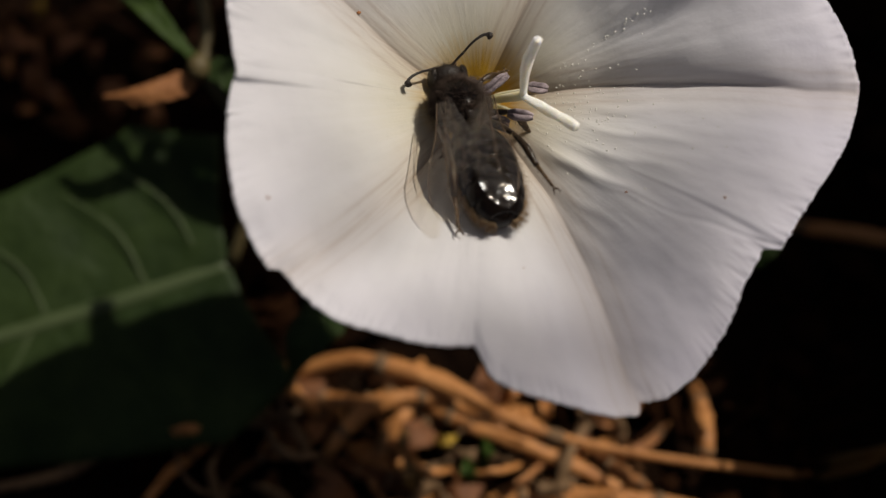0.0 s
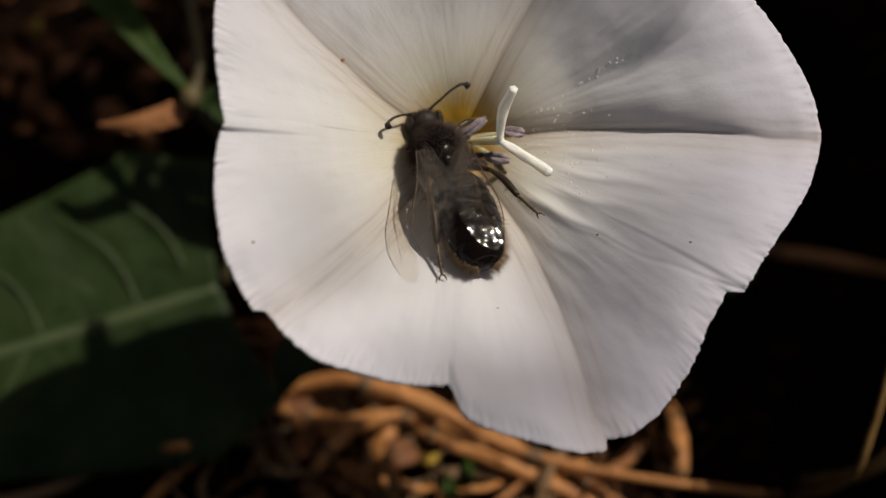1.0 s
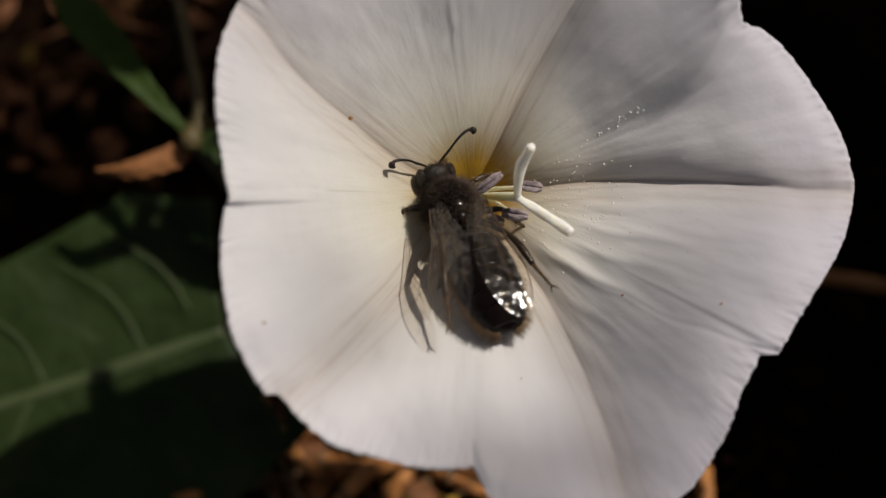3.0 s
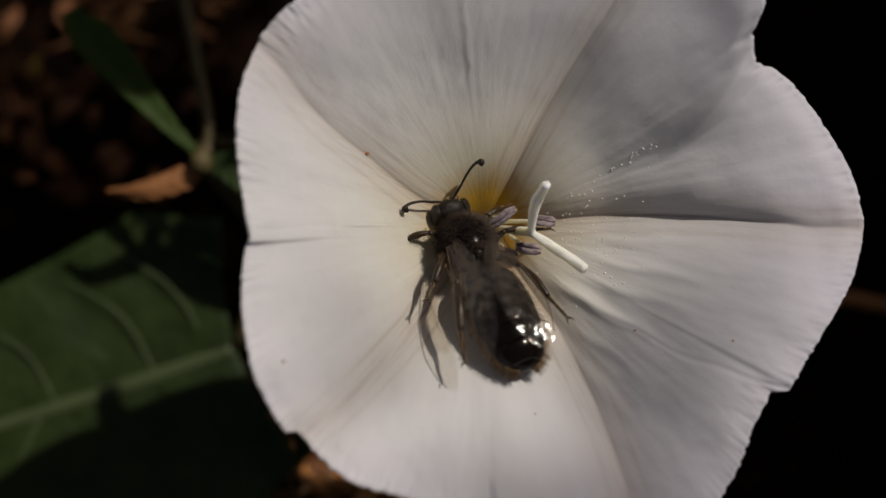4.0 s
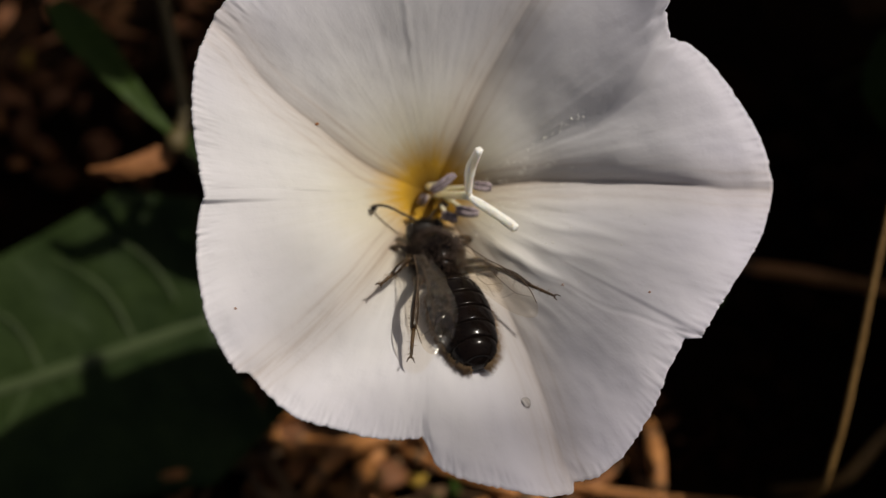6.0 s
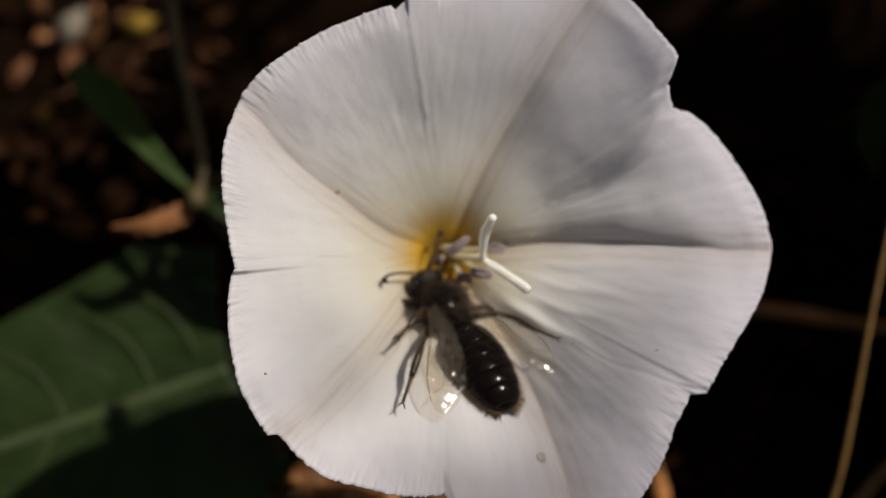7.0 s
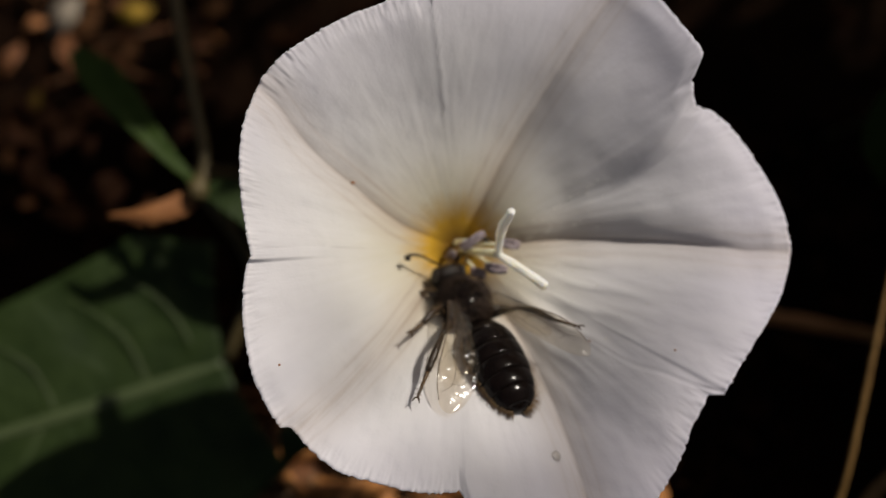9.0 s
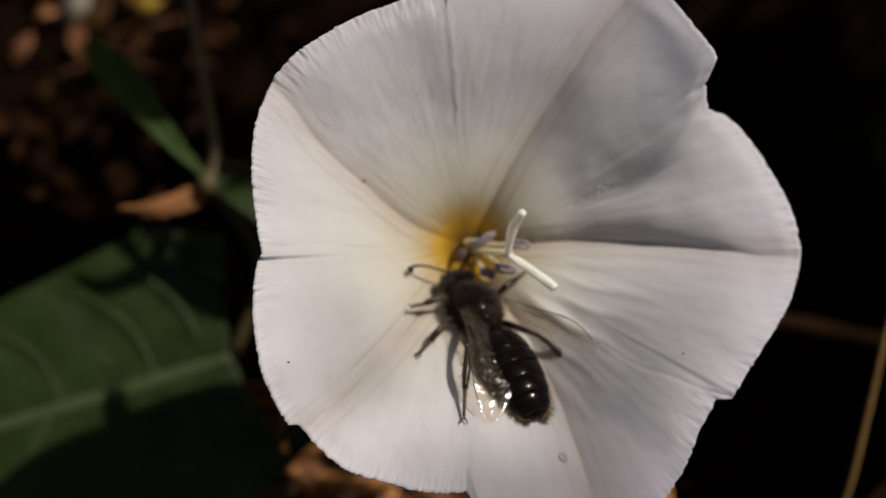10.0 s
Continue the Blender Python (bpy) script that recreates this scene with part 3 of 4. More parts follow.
def make_shoot():
    shoot = thing("leafy_shoot", staged(0, 0, 0), "bright green narrow leaf on a thin brownish shoot", "plant")
    part("stem", tube([(-19.4, 4.6, -27.5), (-19.3, 8.0, -28.5), (-20.6, 13, -30.5), (-22.4, 21, -33), (-23.5, 30, -38), (-23.5, 34, under(-23.5, 34) - 3)], [0.45, 0.5, 0.5, 0.5, 0.45, 0.4], 8, 30), STEM, shoot, "brownish stem")
    sheet_part("blade", blade([(-19.8, 5.8, -26.5), (-22.5, 8.6, -26.4), (-26.0, 12.4, -27.2), (-29.5, 16, -30)], ((0.3, 0.3), (0.55, 0.6), (0.8, 1.0), (1.2, 1.6), (1.3, 1.7), (0.6, 0.7)), (0.3, 0.1, 1), 0.08, 0.3, 0, 5), SHOOT, shoot)
    sheet_part("blade", blade([(-19.5, 5.2, -27.0), (-17, 4.6, -26.6), (-14, 2.4, -26.8), (-11, -1, -27.5)], ((0.4, 0.4), (1.3, 1.3), (1.4, 1.4), (0.2, 0.2)), (0.1, 0.2, 1), 0.1, 0.4, 0, 7), LEAF, shoot)
    part("node", ball((-19.4, 5.1, -26.6), (0.8, 0.9, 0.8)), STEM, shoot)
    return shoot


def make_dead_leaf():
    flake = thing("dead_leaf", staged(0, 0, 0), "curled orange-brown dead leaf caught on the shoot", "leaf")
    sheet_part("blade", blade([(-26.3, 3.2, -27.6), (-23.5, 3.1, -26.6), (-20.6, 4.0, -27.0), (-19.3, 4.9, -27.3)], ((0.1, 0.2), (0.7, 0.7), (0.95, 0.8), (0.2, 0.2)), (0.1, -0.15, 1), -0.25, 0.5, 0, 11), DEAD, flake)
    return flake


def make_straw(points, radii, mat, label, name="straw", flat=0.75, sides=8):
    """A dry stalk lying on the soil; points: x, y and height over the soil."""
    pts = [(x, y, under(x, y, up)) for x, y, up in points]
    root = np.array(pts[0])
    s = thing(name, staged(*root), label, "straw", "dry stalks on the soil")
    stalk = part("stalk", tube([tuple(np.array(p) - root) for p in pts], radii, sides, max(12, 6 * len(pts)), flat, 0.25), mat, s)
    line = glide([tuple(np.array(p) - root) for p in pts], 60)
    rad = np.interp(np.linspace(0, 1, 60), np.linspace(0, 1, len(radii)), radii)
    for k in (17, 41):
        part("node", tube([tuple(line[k - 1]), tuple(line[k]), tuple(line[k + 1])], [rad[k] * 0.95, rad[k] * 1.25, rad[k] * 0.95], sides, 7), TWIG, s, "darker swollen node")
    sheath = [tuple(line[q] + (0, 0.02 * (q - 18), 0.05 * (q - 18))) for q in (18, 26, 34)]
    sheet_part("sheath", blade(sheath, ((rad[18], rad[18]), (rad[18] * 1.1, rad[18] * 1.1), (0.1, 0.1)), (0, 0, 1), -0.5, 0.3, 0, k, 12, 5), mat, s, "split dry sheath")
    return s


make_big_leaf()
make_shoot()
make_dead_leaf()

TAN, DULL = "curved tan dry grass stalk lying on the soil", "dull brown dry twig lying on the soil"
make_straw([(-14.4, -18.4, 0.5), (-13.4, -16.4, 3.5), (-9.4, -15.3, 5), (-6, -16, 5), (-2.5, -17.2, 5), (0.5, -18.7, 4.5), (4.2, -20.2, 4), (9.1, -21.4, 3.5), (15.9, -22.4, 3), (24, -23.5, 0.8)], [0.35, 0.55, 0.7, 0.72, 0.62, 0.55, 0.46, 0.38, 0.34, 0.3], STRAW, TAN)
make_straw([(-11.6, -23, 0.6), (-10.7, -21.5, 3), (-8.7, -19.2, 4), (-5.9, -18, 4.2), (-2.5, -18.2, 3.5), (1, -20, 1.0)], [0.35, 0.5, 0.58, 0.6, 0.5, 0.4], STRAW, TAN)
make_straw([(-4.5, -18.3, 1.2), (-3.3, -18.9, 3), (-0.4, -20, 3.2), (3.8, -21.5, 3), (7.9, -23.3, 2), (12, -25.5, 0.8)], [0.45, 0.62, 0.66, 0.6, 0.55, 0.4], STRAW, TAN)
make_straw([(15.8, -16.6, 0.8), (16.2, -18.5, 3), (16.3, -21.3, 3), (16.2, -23, 0.8)], [0.45, 0.6, 0.6, 0.4], STRAW, TAN)
make_straw([(-36, -25, 0.8), (-30.6, -23.7, 2), (-26, -21.3, 2.2), (-18.4, -20.1, 2), (-13, -20.5, 0.6)], [0.4, 0.5, 0.5, 0.45, 0.4], TWIG, DULL, "twig")
make_straw([(-13.5, -18.5, 0.8), (-12, -18.2, 3), (-9, -18.6, 3.6), (-6.2, -17.6, 3.2), (-4.5, -15.8, 0.8)], [0.4, 0.55, 0.6, 0.55, 0.4], STRAW, TAN)
make_straw([(-7.4, -24.5, 0.5), (-6.9, -21.2, 2.5), (-5.4, -19, 3), (-4.4, -17.6, 1)], [0.4, 0.6, 0.6, 0.4], STRAW, TAN)
# straw colour instead of twig brown: brightness painted in against the shade
make_straw([(20, -4.2, 1), (26.6, -5.2, 3.2), (38.5, -7.3, 3.2), (48, -8.6, 0.8)], [0.4, 0.55, 0.5, 0.4], STRAW, DULL, "twig")
make_straw([(-2, -26, 0.6), (4, -24.8, 2), (12, -25, 2), (20, -26.5, 0.6)], [0.5, 0.6, 0.6, 0.4], STRAW, TAN)


tangle = random.Random(77)
for k in range(58):
    x, y = tangle.uniform(-20, 11), tangle.uniform(-27, -17)
    a, long, bend = tangle.uniform(-1.3, 0.7) + (math.pi if tangle.random() < 0.5 else 0), tangle.uniform(3, 10), tangle.uniform(-1.3, 1.3)
    pts = []
    for q in range(5):
        w = a + bend * q / 4 * 1.5
        pts.append((x, y, 0.5 + (0.8 + 3.0 * tangle.random()) * math.sin(math.pi * q / 4)))
        x, y = x + long / 4 * math.cos(w), y + long / 4 * math.sin(w)
    r = tangle.uniform(0.12, 0.5)
    make_straw(pts, [r * 0.6, r, r * 0.9, r * 0.4], tangle.choice((STRAW, DEAD, CRISP, TWIG, TWIG, DIM_LEAF)), "short broken piece of brown dry stalk on the soil", flat=0.55)


def make_flake(x, y, up, size, turn, seed, mat):
    """A curled scrap of a dead leaf."""
    z = under(x, y, up)
    s = thing("dead_leaf", staged(x, y, z), "curled brown scrap of a dead leaf on the soil", "leaf", "dead leaves on the soil")
    c, w = math.cos(turn), math.sin(turn)
    sheet_part("blade", blade([(-size * c, -size * w, -up * 0.7), (0, 0, 0.6), (size * c, size * w, -0.2)], ((0.2, 0.2), (size * 0.5, size * 0.45), (size * 0.4, size * 0.5), (0.1, 0.1)), (0, 0.3, 1), tangle.uniform(-0.6, 0.6), 0.8, 0, seed, 16, 9), mat, s)


for k in range(34):
    make_flake(tangle.uniform(-16, 12), tangle.uniform(-27, -17.5), tangle.uniform(1.0, 3.2), tangle.uniform(0.9, 2.4), tangle.uniform(0, 6.28), k, tangle.choice((DEAD, STRAW, CRISP, CRISP, DIM_LEAF)))
for x, y, size, turn, mat in ((-5.6, -21.3, 1.0, 1.4, STALK), (-4.9, -23.4, 1.3, 1.9, STALK), (-2.6, -20.9, 0.9, 0.2, YELLOWED), (-1.0, -23.2, 1.1, 1.5, SHOOT), (0.4, -21.8, 1.2, 1.7, SHOOT)):
    make_flake(x, y, 3.4, size, turn, int(10 * turn) + 90, mat)
for x, y, size, k in ((-30, 10, 2.2, 40), (-36, 4, 2.5, 41), (-33, 20, 2.4, 42), (-40, 14, 2.6, 43), (-26, 22, 2.0, 48), (-38, 24, 2.6, 49)):
    make_flake(x, y, 1.5, size, k * 1.3, k, DIM_LEAF)


make_flake(-40, 25, 2.0, 2.8, 0.9, 58, WITHERED)
make_flake(-33, 25.5, 2.0, 2.2, 0.1, 57, YELLOWED)
make_flake(-41, 15, 2.0, 1.5, 1.3, 59, YELLOWED)
for k in range(34):
    make_flake(tangle.uniform(-46, -24), tangle.uniform(3, 32), tangle.uniform(0.8, 2.6), tangle.uniform(0.9, 2.0), tangle.uniform(0, 6.28), k + 60, tangle.choice((DEAD, CRISP, CRISP, DIM_LEAF)))
for k in range(10):
    x, y, a = tangle.uniform(-46, -26), tangle.uniform(4, 32), tangle.uniform(0, 6.28)
    c, w, long = math.cos(a), math.sin(a), tangle.uniform(2.5, 5)
    make_straw([(x - long * c, y - long * w, 0.5), (x + 0.6 * w, y - 0.6 * c, 2.2), (x + long * c, y + long * w, 0.7)], [0.12, 0.2, 0.2, 0.12], CRISP, "thin brown broken stalk lying in the shade")


def make_upright(points, radii, label, mat):
    root = np.array(points[0])
    s = thing("dry_stalk", staged(*root), label, "stalk")
    part("stalk", tube([tuple(np.array(p) - root) for p in points], radii, 10, 30, 0.9, 0.15), mat, s)


make_upright([(25, -24, under(25, -24) - 1), (25.6, -20.5, -23), (26.5, -16.5, -20.5), (27.6, -11.5, -20), (29.2, -4, -20), (31.2, 4, -20.5), (33.5, 13, -22.5), (36, 24, -27)], [0.3, 0.27, 0.25, 0.24, 0.23, 0.22, 0.2, 0.15], "thin tan dry grass stalk rising beside the blossom", STALK)
make_upright([(26, -23, under(26, -23) - 1), (28, -20, -25.5), (31, -16.8, -25), (35, -13, -25), (42, -7, -28), (48, -2, under(48, -2) - 1)], [0.5, 0.55, 0.55, 0.5, 0.45, 0.4], "pale thick dry stalk slanting over the soil", STALK)


def make_small_leaf(line, width, seed, mat=LEAF):
    root = np.array(line[0], float)
    s = thing("small_leaf", staged(*root), "small dark green leaf in the shade", "leaf", "small leaves in the shade")
    pts = [tuple(np.array(p) - root) for p in line]
    sheet_part("blade", blade(pts, ((0.2, 0.2), (width, width), (width * 0.8, width * 0.8), (0.1, 0.1)), (0.1, 0.1, 1), 0.1, 0.4, 0, seed), mat, s)
    foot = (line[0][0] + 0.5, line[0][1] - 1, under(line[0][0] + 0.5, line[0][1] - 1) - 1)
    part("petiole", tube([(0, 0, 0), tuple(np.array(foot) - root)], [0.25, 0.3], 6, 6), STEM, s)


make_small_leaf([(36, 12.5, -30), (34, 11.2, -29.5), (32.6, 8.5, -29.5), (33, 5.5, -30.5)], 2.0, 21, SHOOT)
make_small_leaf([(19.8, -5.5, -29), (19.9, -6.4, -29), (19.6, -7.4, -29.3), (19.2, -8.4, -30)], 0.9, 23)
make_small_leaf([(-10, -10.5, -30), (-11, -12, -29.5), (-12.5, -14, -29.5), (-13.5, -16.5, -31)], 1.7, 25)


def make_litter():
    """Crumbled dead leaves and bits of stalk over the soil."""
    rng = random.Random(5)
    pts, faces = [], []
    for k in range(1500):
        x, y = rng.uniform(-95, 95), rng.uniform(-45, 120)
        if k < 550:
            x, y = rng.uniform(-45, 45), rng.uniform(-32, 40)
        z = earth(x / 1000, y / 1000) * 1000 + rng.uniform(0.0, 2.2)
        size, a, tip = rng.uniform(1.0, 4.2), rng.uniform(0, 6.28), rng.uniform(-0.6, 0.6)
        long = rng.random() < 0.4
        n = len(pts)
        for i in range(4):
            for j in range(3):
                u, v = (i / 3 - 0.5) * size * (2.2 if long else 1.0), (j / 2 - 0.5) * size * (0.16 if long else 0.8) * math.sin(0.5 + i * 0.75)
                w = 0.25 * size * (v / size) ** 2 * 4 + tip * u + 0.12 * size * noise.noise((u + k, v, 0))
                pts.append((x + u * math.cos(a) - v * math.sin(a), y + u * math.sin(a) + v * math.cos(a), z + w))
        for i in range(3):
            for j in range(2):
                q = n + i * 3 + j
                faces.append((q, q + 1, q + 4, q + 3))
    ob = new("leaf_litter", mesh_of("leaf_litter", (pts, faces), SHADED_LITTER))
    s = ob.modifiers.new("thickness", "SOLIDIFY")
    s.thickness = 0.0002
    tagged(ob, "crumbled brown dead leaves on the soil, coloured near black for shade", "litter", kind="stuff")


make_litter()


def make_shade_weed(root, leaves, seed):
    """A weed added out of view, whose leaves shade the soil behind the blossom."""
    rng = random.Random(seed)
    x0, y0 = root
    base = np.array((x0, y0, under(x0, y0) - 1))
    weed = thing("weed", staged(*base), "leafy green weed added out of view to shade the soil", "plant", "weeds beside the blossom")
    top = np.array((x0, y0, -8 + 0.8 * (y0 - 20 if y0 > 20 else 0.5 * abs(y0)))) - base
    part("stem", tube([(0, 0, 0), tuple(top * 0.5 + (1, 0, 0)), tuple(top)], [0.9, 0.8, 0.5], 8), STEM, weed)
    for x, y in leaves:
        tip = np.array((x, y, -12 + 0.8 * (y - 20 if y > 20 else 0.5 * abs(y)) + rng.uniform(-4, 2))) - base
        knot = top * rng.uniform(0.55, 1.0)
        way = tip - knot
        way /= np.linalg.norm(way) + 1e-6
        heel, end = tip - way * 9, tip + way * 9
        part("petiole", tube([tuple(knot), tuple(heel)], [0.3, 0.3], 6, 5), STEM, weed)
        w = rng.uniform(6.5, 8.5)
        sheet_part("blade", blade([tuple(heel), tuple(tip + (0, 0, 1.0)), tuple(end)], ((1.0, 1.0), (w, w), (w * 0.9, w * 0.9), (w * 0.5, w * 0.5), (0.1, 0.1)), (0.2, 0.3, 1), 0.05, 0.8, 2, seed, 14, 7), LEAF, weed)


# none of these is in view; each is set to keep sun off the ground
SHADE_WEEDS = (((-62, 40), 7), ((-85, 5), 8), ((-60, -62), 9), ((-10, -72), 10), ((40, -66), 11), ((72, -35), 12), ((52, 8), 13), ((58, -12), 14), ((8, 44), 1), ((30, 50), 2), ((52, 42), 3), ((56, 14), 4), ((30, 78), 5), ((60, 74), 6),
    ((88, 80), 15), ((70, 95), 16), ((100, 55), 17), ((48, 102), 18), ((92, 30), 19), ((100, -5), 20), ((72, 28), 21), ((84, 10), 22), ((74, 52), 23),
    ((105, 95), 24), ((125, 120), 25), ((146, 151), 26), ((112, 128), 27), ((130, 96), 28), ((150, 120), 29))
spread = random.Random(31)
for (wx, wy), weed_seed in SHADE_WEEDS:
    spots = []
    while len(spots) < 16:
        lx, ly = wx + spread.uniform(-18, 18), wy + spread.uniform(-19, 19)
        if (ly > 33 and lx > 20) or (lx > 46 and ly > 2) or lx < -58 or ly < -48 or (lx > 50 and ly < -20) or lx > 60 or (lx > 43 and -25 < ly < 12):
            spots.append((lx, ly))
    make_shade_weed((wx, wy), spots, weed_seed)


def make_dapple_twig():
    """A leafy twig added out of view, high towards the sun, to dapple the petals."""
    far = SUN_SIDE
    across = far.cross(Vector((0, 0, 1))).normalized()
    base = Vector((420, 330, under(420, 330) - 2))
    twig = thing("dapple_twig", staged(*base), "thin leafy twig added out of view to dapple the petals", "plant")
    mid = far * 700 + across * 45
    line = [(0, 0, 0), tuple((mid - base) * 0.5 + Vector((60, 40, 90))), tuple(mid + across * 10 - base), tuple(mid - across * 14 - base)]
    part("stem", tube(line, [3.0, 2.2, 0.9, 0.3], 8, 30), TWIG, twig)
    for k, (x, y, long, wide, turn) in enumerate(DAPPLE_LEAVES):
        centre = Vector((x, y, 0)) + far * (700 + 3 * (k % 3)) - base
        way = Vector((math.cos(turn), math.sin(turn), 0))
        way = (way - far * way.dot(far)).normalized()
        a, b = centre - way * long, centre + way * long
        joint = mid + across * max(-14, min(10, (centre + base - mid).dot(across))) - base
        part("petiole", tube([tuple(joint), tuple((joint + a) / 2 + far), tuple(a)], [0.16, 0.14, 0.12], 5, 8), TWIG, twig)
        sheet_part("blade", blade([tuple(a), tuple(centre), tuple(b)], ((0.2, 0.2), (wide, wide), (wide * 0.9, wide * 0.9), (0.1, 0.1)), tuple(far), 0.1, 0.3, 0, k, 14, 7), LEAF, twig)


# each leaf stands where its soft shadow is wanted on the petals
DAPPLE_LEAVES = ((11.8, -2.0, 4.2, 2.0, 0.6), (9.5, -10.2, 4.2, 1.9, -0.7), (-5.0, -3.6, 3.4, 1.6, 0.4), (0.5, -14.2, 6.0, 2.2, 0.1))
make_dapple_twig()


# ---- the bee: y runs forward, z up, the origin lies in the thorax ----
def fur(spots, size, seed, sides=3, base=0.022):
    """Many thin hairs; spots: place, way of the hair."""
    rng = random.Random(seed)
    pts, faces = [], []
    for p, way in spots:
        p, way = Vector(p), Vector(way).normalized()
        long = size * rng.uniform(0.55, 1.25)
        way = (way + Vector((rng.uniform(-0.35, 0.35), rng.uniform(-0.35, 0.35), rng.uniform(-0.35, 0.35)))).normalized()
        side = way.orthogonal().normalized()
        up = way.cross(side)
        n = len(pts)
        for j in range(sides):
            a = 2 * math.pi * j / sides
            pts.append(tuple(p + base * (math.cos(a) * side + math.sin(a) * up)))
        pts.append(tuple(p + way * long + Vector((0, -0.12 * long, -0.1 * long))))
        faces += [(n + j, n + (j + 1) % sides, n + sides) for j in range(sides)]
    return pts, faces


def round_spots(centre, radii, count, seed, keep):
    rng = random.Random(seed)
    spots = []
    while len(spots) < count:
        v = Vector((rng.gauss(0, 1), rng.gauss(0, 1), rng.gauss(0, 1))).normalized()
        if keep(v):
            p = (centre[0] + v.x * radii[0], centre[1] + v.y * radii[1], centre[2] + v.z * radii[2])
            spots.append((p, (v.x / radii[0], v.y / radii[1] - 0.25, v.z / radii[2])))
    return spots


GIRTH = ((0.0, 0.75), (0.08, 1.1), (0.2, 1.48), (0.4, 1.62), (0.6, 1.58), (0.78, 1.4), (0.9, 1.12), (0.97, 0.72), (1.0, 0.3))


def girth(y):
    k = (-1.75 - y) / 6.0
    return float(np.interp(k, [g[0] for g in GIRTH], [g[1] for g in GIRTH]))


def sag(y):
    return 0.016 * (y + 1.75) ** 2


def tergite(y0, y1):
    """One ring of the abdomen, a little proud at its hind edge."""
    rows = []
    for i in range(9):
        k = i / 8
        y = y0 + (y1 - y0) * k
        swell = 0.985 + 0.055 * math.sin(math.pi * min(1, 0.12 + k * 0.88)) + 0.03 * smooth_step(0.5, 0.9, k)
        rows.append((y, girth(y) * swell))
    rows.append((y1 + 0.06, girth(y1) * 0.93))
    pts, faces = turned(rows, 32, (1.0, 0.82))
    return [(x, y, z - sag(y)) for x, y, z in pts], faces


def wing_outline(long, wide, mirror):
    """Rows along a wing: distance, leading edge, trailing edge; the rows crowd towards the rounded tip."""
    rows = []
    for i in range(27):
        k = math.sin(math.pi / 2 * i / 26)
        half = wide * (0.11 + 0.39 * smooth_step(0.0, 0.62, k)) * math.sqrt(max(0.0003, 1 - max(0.0, (k - 0.66) / 0.34) ** 2.3))
        mid = wide * (0.06 - 0.2 * math.sin(math.pi * k))
        rows.append((k * long, mirror * (mid + half), mirror * (mid - half)))
    return rows


def droop(y, mirror):
    """The outer part of a wing bends down, the right one more."""
    return (0.05 if mirror > 0 else 0.075) * max(0.0, y - 3.2) ** 2


def wing_sheet(long, wide, mirror):
    pts, faces = [], []
    n = 9
    for y, a, b in wing_outline(long, wide, mirror):
        for j in range(n):
            k = j / (n - 1)
            z = 0.03 * math.sin(k * 9 + y * 0.6) * smooth_step(0.5, 3, y) + 0.05 * noise.noise((a + (b - a) * k, y * 0.8, 3))
            pts.append((a + (b - a) * k, y, z - droop(y, mirror)))
    for i in range(26):
        for j in range(n - 1):
            q = i * n + j
            faces.append((q, q + 1, q + n + 1, q + n))
    return pts, faces


def wing_veins(long, wide, mirror, tracks):
    rows = wing_outline(long, wide, mirror)
    shapes = []
    for track, rad in tracks:
        line = []
        for k, across in track:
            y, a, b = rows[min(26, int(round(math.asin(k) * 52 / math.pi)))]
            x = a + (b - a) * across
            z = 0.03 * math.sin(across * 9 + y * 0.6) * smooth_step(0.5, 3, y) + 0.02
            line.append((x, y, z - droop(y, mirror)))
        shapes.append(tube(line, [rad * 0.8, rad * 0.6], 5, 4 * len(line), 0.8))
    return joined(*shapes)


FORE_VEINS = (
    (((0.0, 0.0), (0.3, 0.0), (0.6, 0.0), (0.8, 0.0), (0.9, 0.02)), 0.045),
    (((0.02, 0.3), (0.25, 0.35), (0.45, 0.38)), 0.026),
    (((0.45, 0.38), (0.5, 0.18), (0.6, 0.04)), 0.015),
    (((0.45, 0.38), (0.62, 0.42), (0.8, 0.4), (0.86, 0.1)), 0.019),
    (((0.25, 0.35), (0.33, 0.7), (0.45, 0.8)), 0.019),
    (((0.45, 0.38), (0.46, 0.8), (0.62, 0.78), (0.66, 0.42)), 0.018),
    (((0.02, 0.6), (0.2, 0.85), (0.4, 0.97)), 0.019),
    (((0.62, 0.78), (0.76, 0.9)), 0.015),
    (((0.78, 0.4), (0.8, 0.75)), 0.015),
)
HIND_VEINS = (
    (((0.0, 0.0), (0.4, 0.0), (0.8, 0.02)), 0.026),
    (((0.0, 0.4), (0.4, 0.45), (0.7, 0.6)), 0.018),
    (((0.3, 0.45), (0.5, 0.8)), 0.015),
)


def make_wing(bee, side):
    """The root lies at the origin and the wing runs along y; side: -1 left, 1 right."""
    wing = part("forewing", wing_sheet(7.2, 2.2, -side), WING, bee, "clear brownish forewing", at=(1.12 * side, -0.55, 1.08))
    part("vein_net", wing_veins(7.2, 2.2, -side, FORE_VEINS), VEIN, wing, "dark veins")
    drop = pose(0.3 * side, -0.3, -0.12, 0, 0, side * -3)
    hind = moved(wing_sheet(5.3, 1.45, -side), drop)
    part("hindwing", hind, WING, wing, "clear hindwing")
    part("hind_vein_net", moved(wing_veins(5.3, 1.45, -side, HIND_VEINS), drop), VEIN, wing, "dark veins")
    return wing


